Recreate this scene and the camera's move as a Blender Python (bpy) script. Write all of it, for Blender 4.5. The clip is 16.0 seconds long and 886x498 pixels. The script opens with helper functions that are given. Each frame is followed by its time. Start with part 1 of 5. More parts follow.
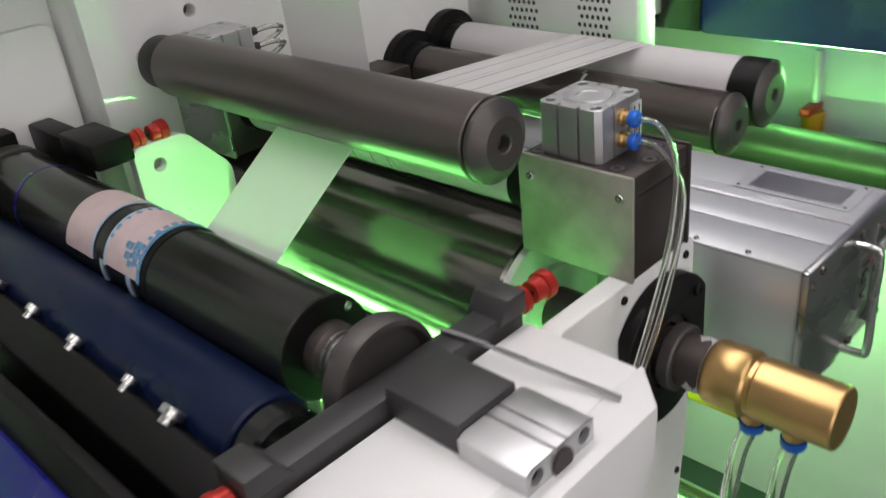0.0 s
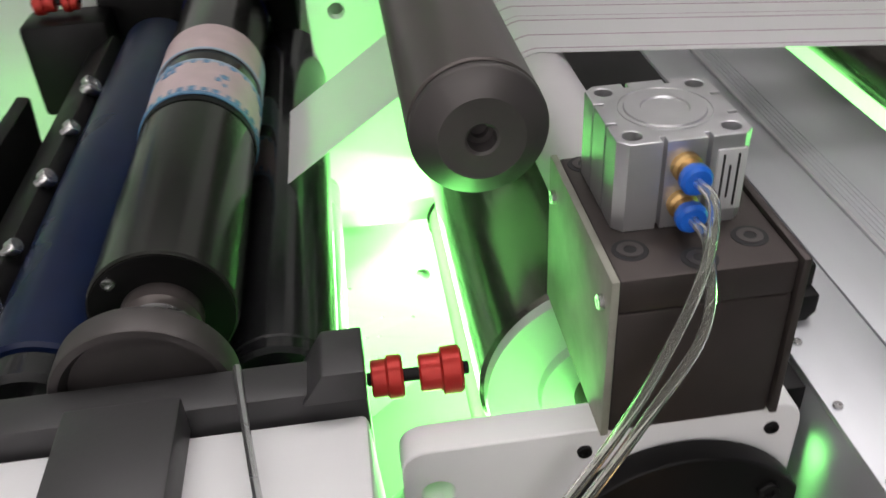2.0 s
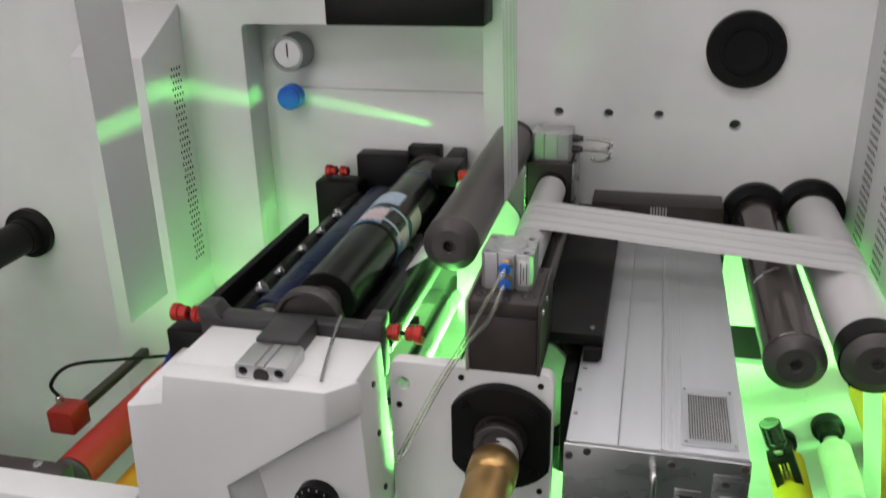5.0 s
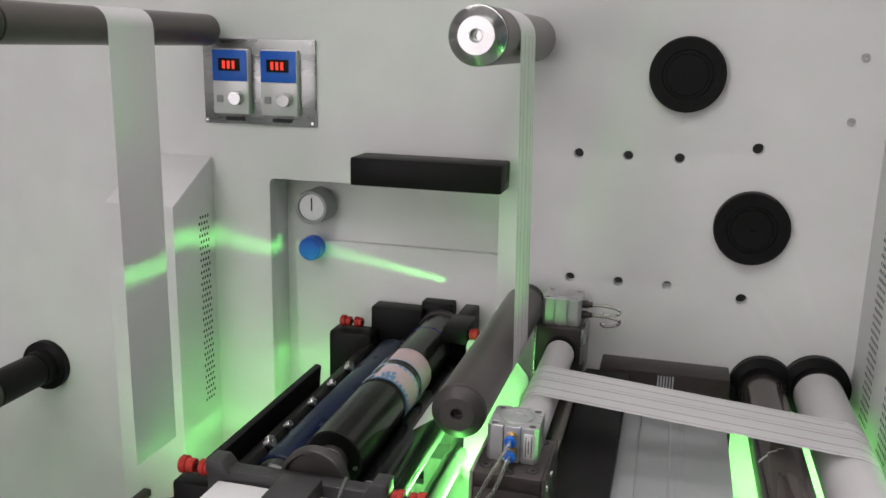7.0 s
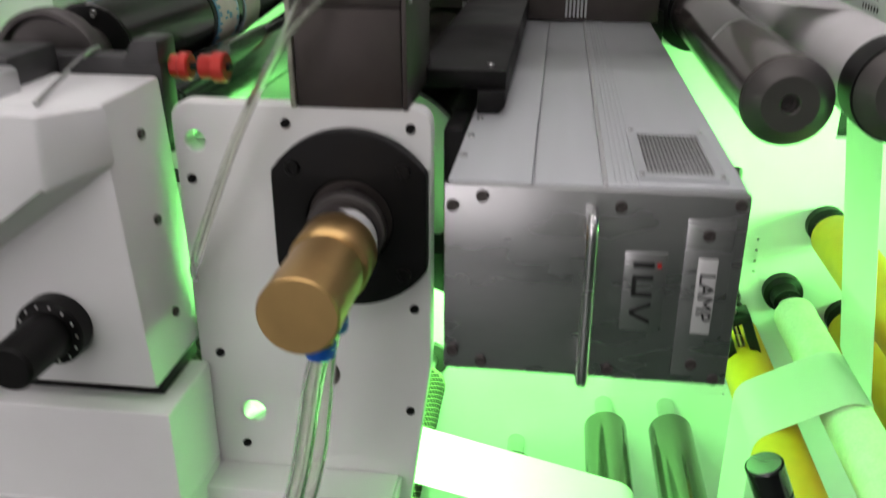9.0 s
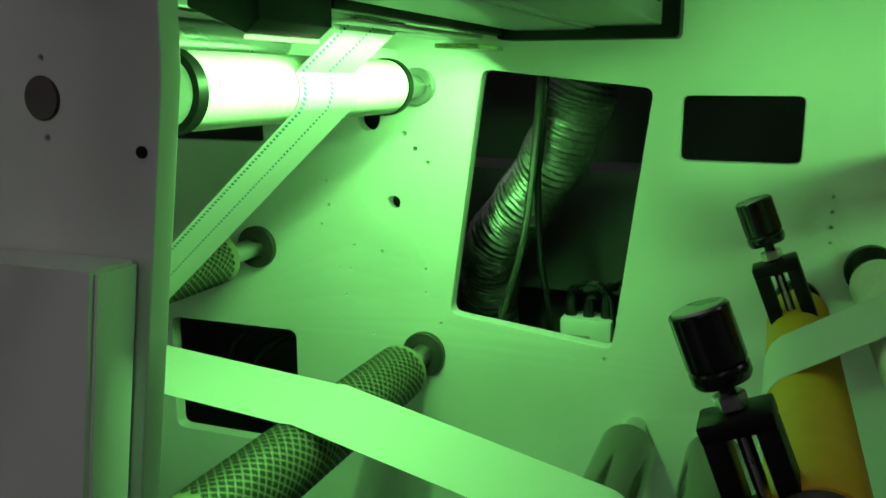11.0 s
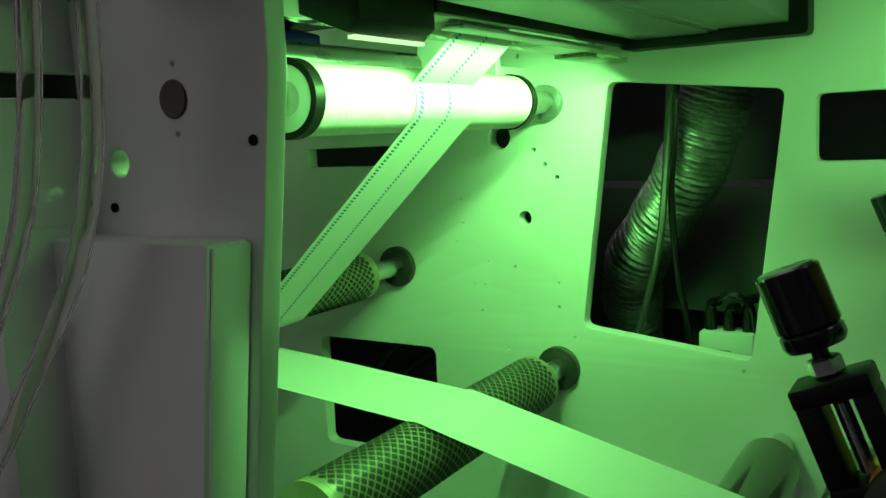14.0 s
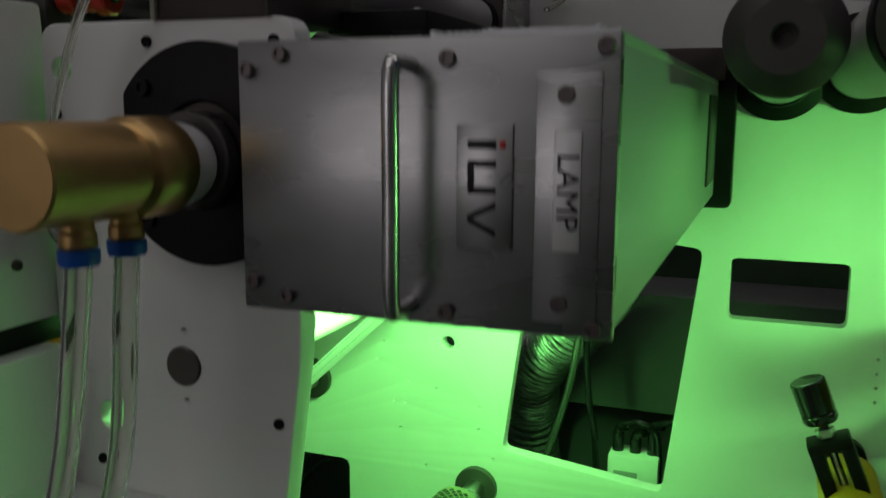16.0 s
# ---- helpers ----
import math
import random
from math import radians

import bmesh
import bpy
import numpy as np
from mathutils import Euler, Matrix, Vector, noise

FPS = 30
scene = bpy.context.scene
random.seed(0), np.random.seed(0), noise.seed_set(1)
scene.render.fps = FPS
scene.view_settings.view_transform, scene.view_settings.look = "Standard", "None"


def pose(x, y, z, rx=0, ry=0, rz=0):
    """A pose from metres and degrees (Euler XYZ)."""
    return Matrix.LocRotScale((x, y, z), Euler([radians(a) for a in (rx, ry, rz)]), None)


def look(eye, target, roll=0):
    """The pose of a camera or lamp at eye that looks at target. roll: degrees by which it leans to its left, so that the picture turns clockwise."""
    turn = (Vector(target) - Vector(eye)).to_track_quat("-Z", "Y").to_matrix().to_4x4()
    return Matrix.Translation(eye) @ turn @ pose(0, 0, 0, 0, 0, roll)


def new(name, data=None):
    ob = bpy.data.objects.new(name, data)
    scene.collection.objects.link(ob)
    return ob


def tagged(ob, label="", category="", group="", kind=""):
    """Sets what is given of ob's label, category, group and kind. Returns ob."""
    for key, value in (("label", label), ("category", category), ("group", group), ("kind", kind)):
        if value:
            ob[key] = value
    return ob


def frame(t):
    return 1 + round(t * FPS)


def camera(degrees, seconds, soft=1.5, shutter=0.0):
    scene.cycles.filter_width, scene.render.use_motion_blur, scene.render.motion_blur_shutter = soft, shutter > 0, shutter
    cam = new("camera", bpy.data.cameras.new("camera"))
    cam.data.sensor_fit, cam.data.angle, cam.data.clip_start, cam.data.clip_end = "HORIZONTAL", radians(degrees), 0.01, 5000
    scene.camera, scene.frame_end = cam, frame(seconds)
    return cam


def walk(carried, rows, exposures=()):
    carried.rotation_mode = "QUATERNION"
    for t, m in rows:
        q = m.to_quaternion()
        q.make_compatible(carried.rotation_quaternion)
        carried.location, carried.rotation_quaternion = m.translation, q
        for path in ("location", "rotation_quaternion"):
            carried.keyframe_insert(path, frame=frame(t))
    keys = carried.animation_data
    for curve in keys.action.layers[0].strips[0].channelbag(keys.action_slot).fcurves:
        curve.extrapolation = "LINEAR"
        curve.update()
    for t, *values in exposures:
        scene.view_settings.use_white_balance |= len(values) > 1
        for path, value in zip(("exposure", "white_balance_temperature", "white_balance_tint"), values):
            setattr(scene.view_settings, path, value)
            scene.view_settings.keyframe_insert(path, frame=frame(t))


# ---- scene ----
cam = camera(54.2, 16.0, shutter=0.3)
PATH = [
    (0, (-0.57, -0.218, 1.447), (0.635, 1.075, 0.51), -6.6),
    (0.5, (-0.404, -0.246, 1.442), (0.516, 1.263, 0.507), -6.3),
    (0.6, (-0.384, -0.252, 1.441), (0.471, 1.29, 0.497), -5.9),
    (1, (-0.299, -0.243, 1.427), (0.312, 1.392, 0.452), -6.7),
    (1.5, (-0.237, -0.17, 1.398), (0.28, 1.461, 0.363), -6.0),
    (2, (-0.198, -0.167, 1.401), (-0.044, 1.461, 0.249), -3.6),
    (2.5, (-0.1, -0.254, 1.422), (-0.235, 1.408, 0.317), -1.7),
    (3, (-0.039, -0.358, 1.451), (-0.325, 1.319, 0.401), -1.5),
    (3.5, (-0.041, -0.464, 1.473), (-0.331, 1.218, 0.431), -1.4),
    (4, (-0.025, -0.55, 1.493), (-0.294, 1.201, 0.565), -0.4),
    (4.4, (0.023, -0.614, 1.521), (-0.335, 1.148, 0.645), -1.4),
    (4.5, (0.039, -0.638, 1.537), (-0.352, 1.123, 0.674), -1.7),
    (5, (0.059, -0.698, 1.582), (-0.387, 1.1, 0.827), -1.3),
    (5.2, (0.056, -0.714, 1.61), (-0.399, 1.111, 0.929), -0.5),
    (6.2, (0.067, -0.727, 1.636), (-0.427, 1.15, 1.2), 0.7),
    (7.3, (0.061, -0.698, 1.619), (-0.42, 1.178, 1.118), 1.7),
    (7.5, (0.057, -0.676, 1.592), (-0.381, 1.192, 1.027), 1.7),
    (8, (0.042, -0.597, 1.514), (-0.308, 1.244, 0.817), 1.7),
    (8.5, (0.036, -0.516, 1.431), (-0.243, 1.281, 0.599), -0.2),
    (9, (0.059, -0.465, 1.26), (-0.175, 1.357, 0.469), 0.1),
    (9.2, (0.073, -0.452, 1.188), (-0.174, 1.382, 0.429), -0.1),
    (11.3, (0.302, -0.291, 0.924), (-0.508, 1.511, 0.614), -0.4),
    (11.5, (0.312, -0.299, 0.926), (-0.579, 1.473, 0.667), -0.9),
    (12, (0.329, -0.312, 0.912), (-0.674, 1.407, 0.72), -1.9),
    (12.5, (0.336, -0.314, 0.908), (-0.746, 1.361, 0.754), -2.9),
    (13, (0.338, -0.31, 0.896), (-0.756, 1.357, 0.731), -3.1),
    (13.5, (0.332, -0.306, 0.886), (-0.738, 1.369, 0.67), -3.1),
    (14, (0.332, -0.302, 0.885), (-0.714, 1.383, 0.623), -2.7),
    (14.5, (0.316, -0.307, 0.9), (-0.686, 1.404, 0.638), -2.0),
    (15, (0.301, -0.304, 0.917), (-0.632, 1.447, 0.671), -1.3),
    (15.5, (0.273, -0.321, 0.985), (-0.574, 1.476, 0.759), -0.2),
    (15.8, (0.246, -0.337, 1.014), (-0.52, 1.493, 0.767), 0.4),
    (16, (0.225, -0.338, 1.07), (-0.472, 1.51, 0.752), 0.3),
]
walk(cam, [(t, look(eye, target, roll)) for t, eye, target, roll in PATH],
     exposures=[(0, 0.0), (1.5, 0.0), (2.5, -0.18), (9.0, -0.2), (9.8, -0.8), (11.0, -2.55), (14.9, -2.55), (15.5, -2.4), (16.0, -2.1)])

# ---- light ----
world = bpy.data.worlds.new("hall_light")
scene.world = world
world.use_nodes = True
world.node_tree.nodes["Background"].inputs[0].default_value = (0.80, 0.80, 0.84, 1)
world.node_tree.nodes["Background"].inputs[1].default_value = 0.18


def area(name, m, sx, sy, watts, colour, spread=180):
    d = bpy.data.lights.new(name, "AREA")
    d.shape, d.size, d.size_y, d.energy, d.color, d.spread = "RECTANGLE", sx, sy, watts, colour, radians(spread)
    ob = new(name, d)
    ob.matrix_world = m
    return ob


HALL = (1.0, 0.905, 0.945)
for hx, hy, watts in ((-1.2, -4.2, 24), (-0.6, -1.6, 15), (0.4, 0.9, 31)):
    area("hall_lamp", look((hx, hy, 3.85), (hx, hy, 0)), 4.0, 0.5, watts, HALL)
# added light panel across the hall for the reflection in the lamp's steel front
area("hall_reflection_panel", look((-2.5, -4.95, 1.35), (-2.5, 0, 1.35)), 3.0, 1.9, 52, HALL)
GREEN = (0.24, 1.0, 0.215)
# the curing lamp's window
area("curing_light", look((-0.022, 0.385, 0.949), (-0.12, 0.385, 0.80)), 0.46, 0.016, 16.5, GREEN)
# added fill lamp for green light that leaves the gap beside the cooling drum
area("curing_leak_fill", look((-0.185, 0.385, 0.915), (-0.21, 0.385, 1.30)), 0.44, 0.04, 1.8, GREEN)
# added fill lamp under the case that brightens the lower right in green
area("curing_spill_fill", look((0.10, 0.40, 0.955), (0.16, 0.40, 0.5)), 0.40, 0.05, 1.6, GREEN)
# two added strip lamps that throw the thin light streaks on recess and side guard
area("streak_fill", look((-0.245, 0.535, 1.1875), (-1.245, 1.115, 1.4095)), 0.36, 0.003, 0.030, GREEN, 6)
area("streak_fill", look((-0.245, 0.46, 1.1875), (-1.245, 0.46, 1.4095)), 0.32, 0.003, 0.026, GREEN, 6)
# added fill lamp, unseen, for the green glow on the left wall and guard
area("left_green_fill", look((-0.57, 0.40, 0.93), (-0.74, 0.68, 1.05)), 0.40, 0.05, 0.34, GREEN)
# added fill lamps, unseen, that brighten the right wall, lamp side and lower panel
area("right_green_fill", look((0.72, 0.30, 0.80), (0.90, 0.30, 0.45)), 0.40, 0.05, 2.4, GREEN)
area("right_green_fill", look((0.93, 0.30, 0.97), (0.2, 0.5, 1.02)), 0.40, 0.03, 8.0, GREEN)
area("right_green_fill", look((0.66, 0.22, 0.95), (0.27, 0.665, 0.93)), 0.30, 0.03, 1.1, GREEN, 50)

# ---- materials ----


def mat(name, colour, rough=0.5, metal=0.0, grain=0.06, scale=60.0, bump=0.0, bscale=400.0, coat=0.0, stretch=(1, 1, 1), emit=None, power=0.0, transmission=0.0, ior=1.45):
    m = bpy.data.materials.new(name)
    m.use_nodes = True
    t = m.node_tree
    b = t.nodes["Principled BSDF"]
    co = t.nodes.new("ShaderNodeTexCoord")
    mp = t.nodes.new("ShaderNodeMapping")
    mp.inputs["Scale"].default_value = stretch
    t.links.new(co.outputs["Object"], mp.inputs[0])
    n1, n2 = t.nodes.new("ShaderNodeTexNoise"), t.nodes.new("ShaderNodeTexNoise")
    n1.inputs["Scale"].default_value, n1.inputs["Detail"].default_value = scale, 4
    n2.inputs["Scale"].default_value, n2.inputs["Detail"].default_value = scale * 0.14, 3
    t.links.new(mp.outputs[0], n1.inputs[0])
    t.links.new(mp.outputs[0], n2.inputs[0])
    mix = t.nodes.new("ShaderNodeMath")
    mix.operation = "ADD"
    t.links.new(n1.outputs[0], mix.inputs[0])
    t.links.new(n2.outputs[0], mix.inputs[1])
    r = t.nodes.new("ShaderNodeMapRange")
    r.inputs["From Min"].default_value, r.inputs["From Max"].default_value = 0.6, 1.4
    r.inputs["To Min"].default_value, r.inputs["To Max"].default_value = 1 - grain * 1.6, 1 + grain
    t.links.new(mix.outputs[0], r.inputs[0])
    v = t.nodes.new("ShaderNodeVectorMath")
    v.operation = "SCALE"
    v.inputs[0].default_value = colour
    t.links.new(r.outputs[0], v.inputs["Scale"])
    t.links.new(v.outputs[0], b.inputs["Base Color"])
    rr = t.nodes.new("ShaderNodeMapRange")
    rr.inputs["From Min"].default_value, rr.inputs["From Max"].default_value = 0.35, 0.65
    rr.inputs["To Min"].default_value, rr.inputs["To Max"].default_value = rough * 0.85, min(1, rough * 1.2)
    t.links.new(n2.outputs[0], rr.inputs[0])
    t.links.new(rr.outputs[0], b.inputs["Roughness"])
    b.inputs["Metallic"].default_value = metal
    b.inputs["Coat Weight"].default_value = coat
    b.inputs["Coat Roughness"].default_value = 0.08
    b.inputs["Transmission Weight"].default_value = transmission
    b.inputs["IOR"].default_value = ior
    if emit:
        b.inputs["Emission Color"].default_value = (*emit, 1)
        b.inputs["Emission Strength"].default_value = power
    if bump:
        bn = t.nodes.new("ShaderNodeTexNoise")
        bn.inputs["Scale"].default_value, bn.inputs["Detail"].default_value = bscale, 3
        t.links.new(mp.outputs[0], bn.inputs[0])
        bp = t.nodes.new("ShaderNodeBump")
        bp.inputs["Strength"].default_value, bp.inputs["Distance"].default_value = bump, 0.0005
        t.links.new(bn.outputs[0], bp.inputs["Height"])
        t.links.new(bp.outputs[0], b.inputs["Normal"])
    return m


WHITE = mat("white_lacquer", (0.76, 0.755, 0.76), 0.38, grain=0.025, scale=18, bump=0.12, bscale=900)
WALLW = mat("white_plate_lacquer", (0.80, 0.80, 0.795), 0.42, grain=0.05, scale=9, bump=0.12, bscale=800)
GREYP = mat("grey_lacquer", (0.33, 0.335, 0.34), 0.45, grain=0.05, scale=14, bump=0.1)
BLACK = mat("black_anodised", (0.006, 0.0057, 0.0057), 0.44, 0.0, grain=0.15, bump=0.08, ior=1.28)
BLACKS = mat("satin_black_paint", (0.040, 0.039, 0.040), 0.42, 0.0, grain=0.12, scale=30, bump=0.12)
BLACKG = mat("black_gloss", (0.009, 0.009, 0.010), 0.18, 0.0, grain=0.2, scale=30, coat=0.2)
# near-black that stands in for shade in holes and behind the rear plate
DARK = mat("shade_near_black", (0.02, 0.02, 0.021), 0.7)
STEELD = mat("burnished_steel_block", (0.062, 0.052, 0.049), 0.42, 0.55, grain=0.12, scale=40, bump=0.15, bscale=1200)
NIPM = mat("dark_grey_roller_coat", (0.12, 0.104, 0.10), 0.32, 0.6, grain=0.08, scale=30, bump=0.12, stretch=(1, 0.1, 1))
GLOSSR = mat("glossy_brown_grey_roller", (0.105, 0.088, 0.082), 0.16, 0.5, grain=0.1, scale=30, stretch=(1, 0.1, 1))
TARN = mat("tarnished_zinc_cover", (0.30, 0.30, 0.25), 0.55, 0.25, grain=0.25, scale=45, bump=0.1)
NIPC = mat("turned_end_cap", (0.085, 0.077, 0.075), 0.45, 0.5, grain=0.07, scale=80, bump=0.1)
DRUM = mat("polished_drum", (0.20, 0.185, 0.17), 0.17, 0.85, grain=0.12, scale=12, stretch=(1, 0.15, 1))
STEEL = mat("bright_steel", (0.62, 0.62, 0.62), 0.26, 1.0, grain=0.06, scale=50)
STEELB = mat("brushed_steel_panel", (0.42, 0.425, 0.425), 0.28, 0.92, grain=0.03, scale=90, bump=0.02, bscale=900, stretch=(1, 1, 3))
ALU = mat("clear_anodised_aluminium", (0.60, 0.60, 0.61), 0.34, 0.85, grain=0.05, scale=60, bump=0.1)
ALUL = mat("lamp_case_aluminium", (0.52, 0.535, 0.555), 0.34, 0.45, grain=0.04, scale=40, bump=0.08, stretch=(1, 0.1, 1))
BRASS = mat("brass", (0.60, 0.39, 0.16), 0.34, 0.95, grain=0.1, scale=45, bump=0.12, bscale=700)
RED = mat("red_anodised", (0.42, 0.025, 0.018), 0.35, 0.35, grain=0.1)
REDR = mat("red_rubber", (0.44, 0.026, 0.018), 0.5, grain=0.08)
BLUE = mat("blue_plastic", (0.015, 0.13, 0.62), 0.3, grain=0.05)
NAVY = mat("dark_blue_film", (0.010, 0.011, 0.17), 0.26, grain=0.2, scale=10, coat=0.1)
ANILOX = mat("glossy_dark_anilox", (0.005, 0.011, 0.040), 0.30, 0.0, grain=0.15, ior=1.3)
PRINTB = mat("black_print_cylinder", (0.05, 0.05, 0.047), 0.2, 0.7, grain=0.12, scale=25, stretch=(1, 0.2, 1))
PINK = mat("pink_polymer_plate", (0.60, 0.465, 0.475), 0.4, grain=0.1, scale=60)
INKB = mat("blue_ink", (0.13, 0.29, 0.47), 0.35, grain=0.3, scale=220)
PALEB = mat("pale_blue_plate_edge", (0.42, 0.52, 0.64), 0.4, grain=0.15, scale=120)
PAPER = mat("white_paper", (0.80, 0.79, 0.80), 0.55, grain=0.012, scale=30)
PT = PAPER.node_tree
thin, both = PT.nodes.new("ShaderNodeBsdfTranslucent"), PT.nodes.new("ShaderNodeMixShader")
thin.inputs["Color"].default_value = (0.86, 0.85, 0.84, 1)
both.inputs[0].default_value = 0.35
PT.links.new(PT.nodes["Principled BSDF"].outputs[0], both.inputs[1])
PT.links.new(thin.outputs[0], both.inputs[2])
PT.links.new(both.outputs[0], PT.nodes["Material Output"].inputs["Surface"])
LILAC = mat("lilac_print", (0.50, 0.36, 0.44), 0.55, grain=0.2, scale=300)
DASH = mat("blue_print", (0.03, 0.17, 0.36), 0.5, grain=0.2, scale=300)
RUBG = mat("light_grey_rubber", (0.55, 0.53, 0.54), 0.5, grain=0.03, scale=30)
KNURL = mat("mesh_grey_sleeve", (0.30, 0.29, 0.18), 0.40, 0.2, grain=0.15, scale=60)
DIMPLE = mat("dark_dimple", (0.012, 0.011, 0.010), 0.6, grain=0.2)
CHILL = mat("textured_white_sleeve", (0.74, 0.75, 0.66), 0.5, grain=0.10, scale=260, bump=1.0, bscale=520)
YELLOW = mat("yellow_rubber", (0.62, 0.31, 0.012), 0.5, grain=0.06)
TUBE = mat("clear_tube", (0.90, 0.91, 0.84), 0.10, transmission=0.94, ior=1.22, grain=0.02)
SIGN = mat("silver_sign", (0.72, 0.72, 0.72), 0.35, 0.4, grain=0.03)
PRINT = mat("black_print", (0.02, 0.02, 0.02), 0.5)
REDP = mat("red_print", (0.55, 0.02, 0.02), 0.5)
DUCT = mat("aluminium_foil_duct", (0.42, 0.43, 0.42), 0.42, 0.8, grain=0.35, scale=160, bump=1.0, bscale=160)
GLOW = mat("curing_glow", (0.8, 1.0, 0.8), 0.5, emit=(0.45, 1.0, 0.35), power=9)
LIGHTW = mat("lamp_diffuser", (0.9, 0.9, 0.9), 0.5, emit=(1, 0.97, 0.95), power=4)
GLASS = mat("yellowish_glass", (0.80, 0.95, 0.45), 0.06, transmission=0.9, ior=1.4)
# dark grey that puts the dimness behind the rear plate into the colour
CHAMB = mat("chamber_shade_grey", (0.16, 0.16, 0.165), 0.6, grain=0.15, scale=6)
FLOORM = mat("green_epoxy_floor", (0.035, 0.062, 0.042), 0.3, grain=0.1, scale=3)
HALLW = mat("hall_wall_paint", (0.7, 0.7, 0.69), 0.7, grain=0.06, scale=2)
SCREENM = mat("red_digits", (0.1, 0.0, 0.0), 0.4, emit=(1.0, 0.06, 0.03), power=1.2)

# ---- mesh helpers ----
LOC = {}


def finish(me, smooth=True):
    if smooth:
        for p in me.polygons:
            p.use_smooth = True
        me.set_sharp_from_angle(angle=radians(32))
    return me


def centre(me):
    a = np.empty(len(me.vertices) * 3)
    me.vertices.foreach_get("co", a)
    a = a.reshape(-1, 3)
    return Vector((a.min(0) + a.max(0)) / 2)


def part(name, me, material, parent=None, label=""):
    """One mesh object, its geometry given in world metres, under a thing or a part."""
    c = centre(me)
    me.transform(Matrix.Translation(-c))
    me.materials.append(material)
    ob = new(name, me)
    base = Vector((0, 0, 0))
    if parent:
        ob.parent = parent
        base = LOC[parent]
    ob.location = c - base
    LOC[ob] = c
    if label:
        ob["label"] = label
    return ob


def thing(name, at, label, category, group="", kind=""):
    ob = new(name)
    ob.empty_display_size = 0.02
    ob.location = at
    LOC[ob] = Vector(at)
    return tagged(ob, label, category, group, kind)


def solid(name, me, material, label, category, group="", kind=""):
    return tagged(part(name, me, material), label, category, group, kind)


def raw(verts, faces, smooth=True):
    me = bpy.data.meshes.new("m")
    me.from_pydata([tuple(v) for v in verts], [], faces)
    me.update()
    return finish(me, smooth)


def lathe(prof, x, z, seg=48, axis="y", off=0.0):
    """A turned body. prof: (radius, place along the axis). The axis runs through (x, z) along y; axis x: through (y, z); axis z: through (x, y)."""
    vs, fs, rings = [], [], []
    for r, a in prof:
        if r <= 1e-6:
            rings.append([len(vs)])
            ring = [(0, 0, a)]
        else:
            rings.append(list(range(len(vs), len(vs) + seg)))
            ring = [(r * math.cos(2 * math.pi * k / seg), r * math.sin(2 * math.pi * k / seg), a) for k in range(seg)]
        for u, v, w in ring:
            if axis == "y":
                vs.append((x + u, w, z + v))
            elif axis == "x":
                vs.append((w, x + u, z + v))
            else:
                vs.append((x + u, z + v, w))
    flip = axis == "y"
    for a, b in zip(rings, rings[1:]):
        if len(a) == 1 and len(b) == 1:
            continue
        for k in range(seg):
            j = (k + 1) % seg
            if len(a) == 1:
                f = [a[0], b[j], b[k]]
            elif len(b) == 1:
                f = [a[k], a[j], b[0]]
            else:
                f = [a[k], a[j], b[j], b[k]]
            fs.append(f[::-1] if flip else f)
    return raw(vs, fs)


def rod(x, z, r, y0, y1, ch=0.0015, seg=48, axis="y"):
    return lathe([(0, y0), (r - ch, y0), (r, y0 + ch), (r, y1 - ch), (r - ch, y1), (0, y1)], x, z, seg, axis)


def tube_ring(x, z, ri, ro, y0, y1, seg=48, axis="y"):
    return lathe([(ri, y0), (ro, y0), (ro, y1), (ri, y1), (ri, y0)], x, z, seg, axis)


def box(x0, x1, y0, y1, z0, z1, bev=0.002, seg=2):
    bm = bmesh.new()
    bmesh.ops.create_cube(bm, size=1)
    for v in bm.verts:
        v.co = Vector(((x0 + x1) / 2 + v.co.x * (x1 - x0), (y0 + y1) / 2 + v.co.y * (y1 - y0), (z0 + z1) / 2 + v.co.z * (z1 - z0)))
    return close(bm, min(bev, 0.3 * min(x1 - x0, y1 - y0, z1 - z0)), seg)


def close(bm, bev=0.0, seg=2):
    if bev:
        bmesh.ops.bevel(bm, geom=list(bm.edges), offset=bev, segments=seg, affect="EDGES", profile=0.5, clamp_overlap=True)
    bmesh.ops.recalc_face_normals(bm, faces=bm.faces)
    me = bpy.data.meshes.new("m")
    bm.to_mesh(me)
    bm.free()
    return finish(me)


def loft(front, back, y0, y1, bev=0.002):
    """A body between two outlines of (x, z), at y0 and y1."""
    bm = bmesh.new()
    a = [bm.verts.new((x, y0, z)) for x, z in front]
    b = [bm.verts.new((x, y1, z)) for x, z in back]
    bm.faces.new(a)
    bm.faces.new(b[::-1])
    for k in range(len(a)):
        j = (k + 1) % len(a)
        bm.faces.new((a[j], a[k], b[k], b[j]))
    return close(bm, bev)


def prism(poly, y0, y1, bev=0.0015):
    return loft(poly, poly, y0, y1, bev)


def turn_mesh(me, m):
    me.transform(m)
    return me


def circle(x, z, r, n=28):
    return [(x + r * math.cos(2 * math.pi * k / n), z + r * math.sin(2 * math.pi * k / n)) for k in range(n)]


def rounded(pts, r, n=5):
    """A polygon with rounded corners."""
    out = []
    for i in range(len(pts)):
        p, a, b = Vector(pts[i]), Vector(pts[i - 1]), Vector(pts[(i + 1) % len(pts)])
        da, db = (a - p).normalized(), (b - p).normalized()
        for k in range(n + 1):
            u = k / n
            q = (p + da * r) * (1 - u) ** 2 + p * 2 * u * (1 - u) + (p + db * r) * u ** 2
            out.append((q.x, q.y))
    return out


def rect(x0, x1, z0, z1, r=0.008):
    return rounded([(x0, z0), (x1, z0), (x1, z1), (x0, z1)], r)


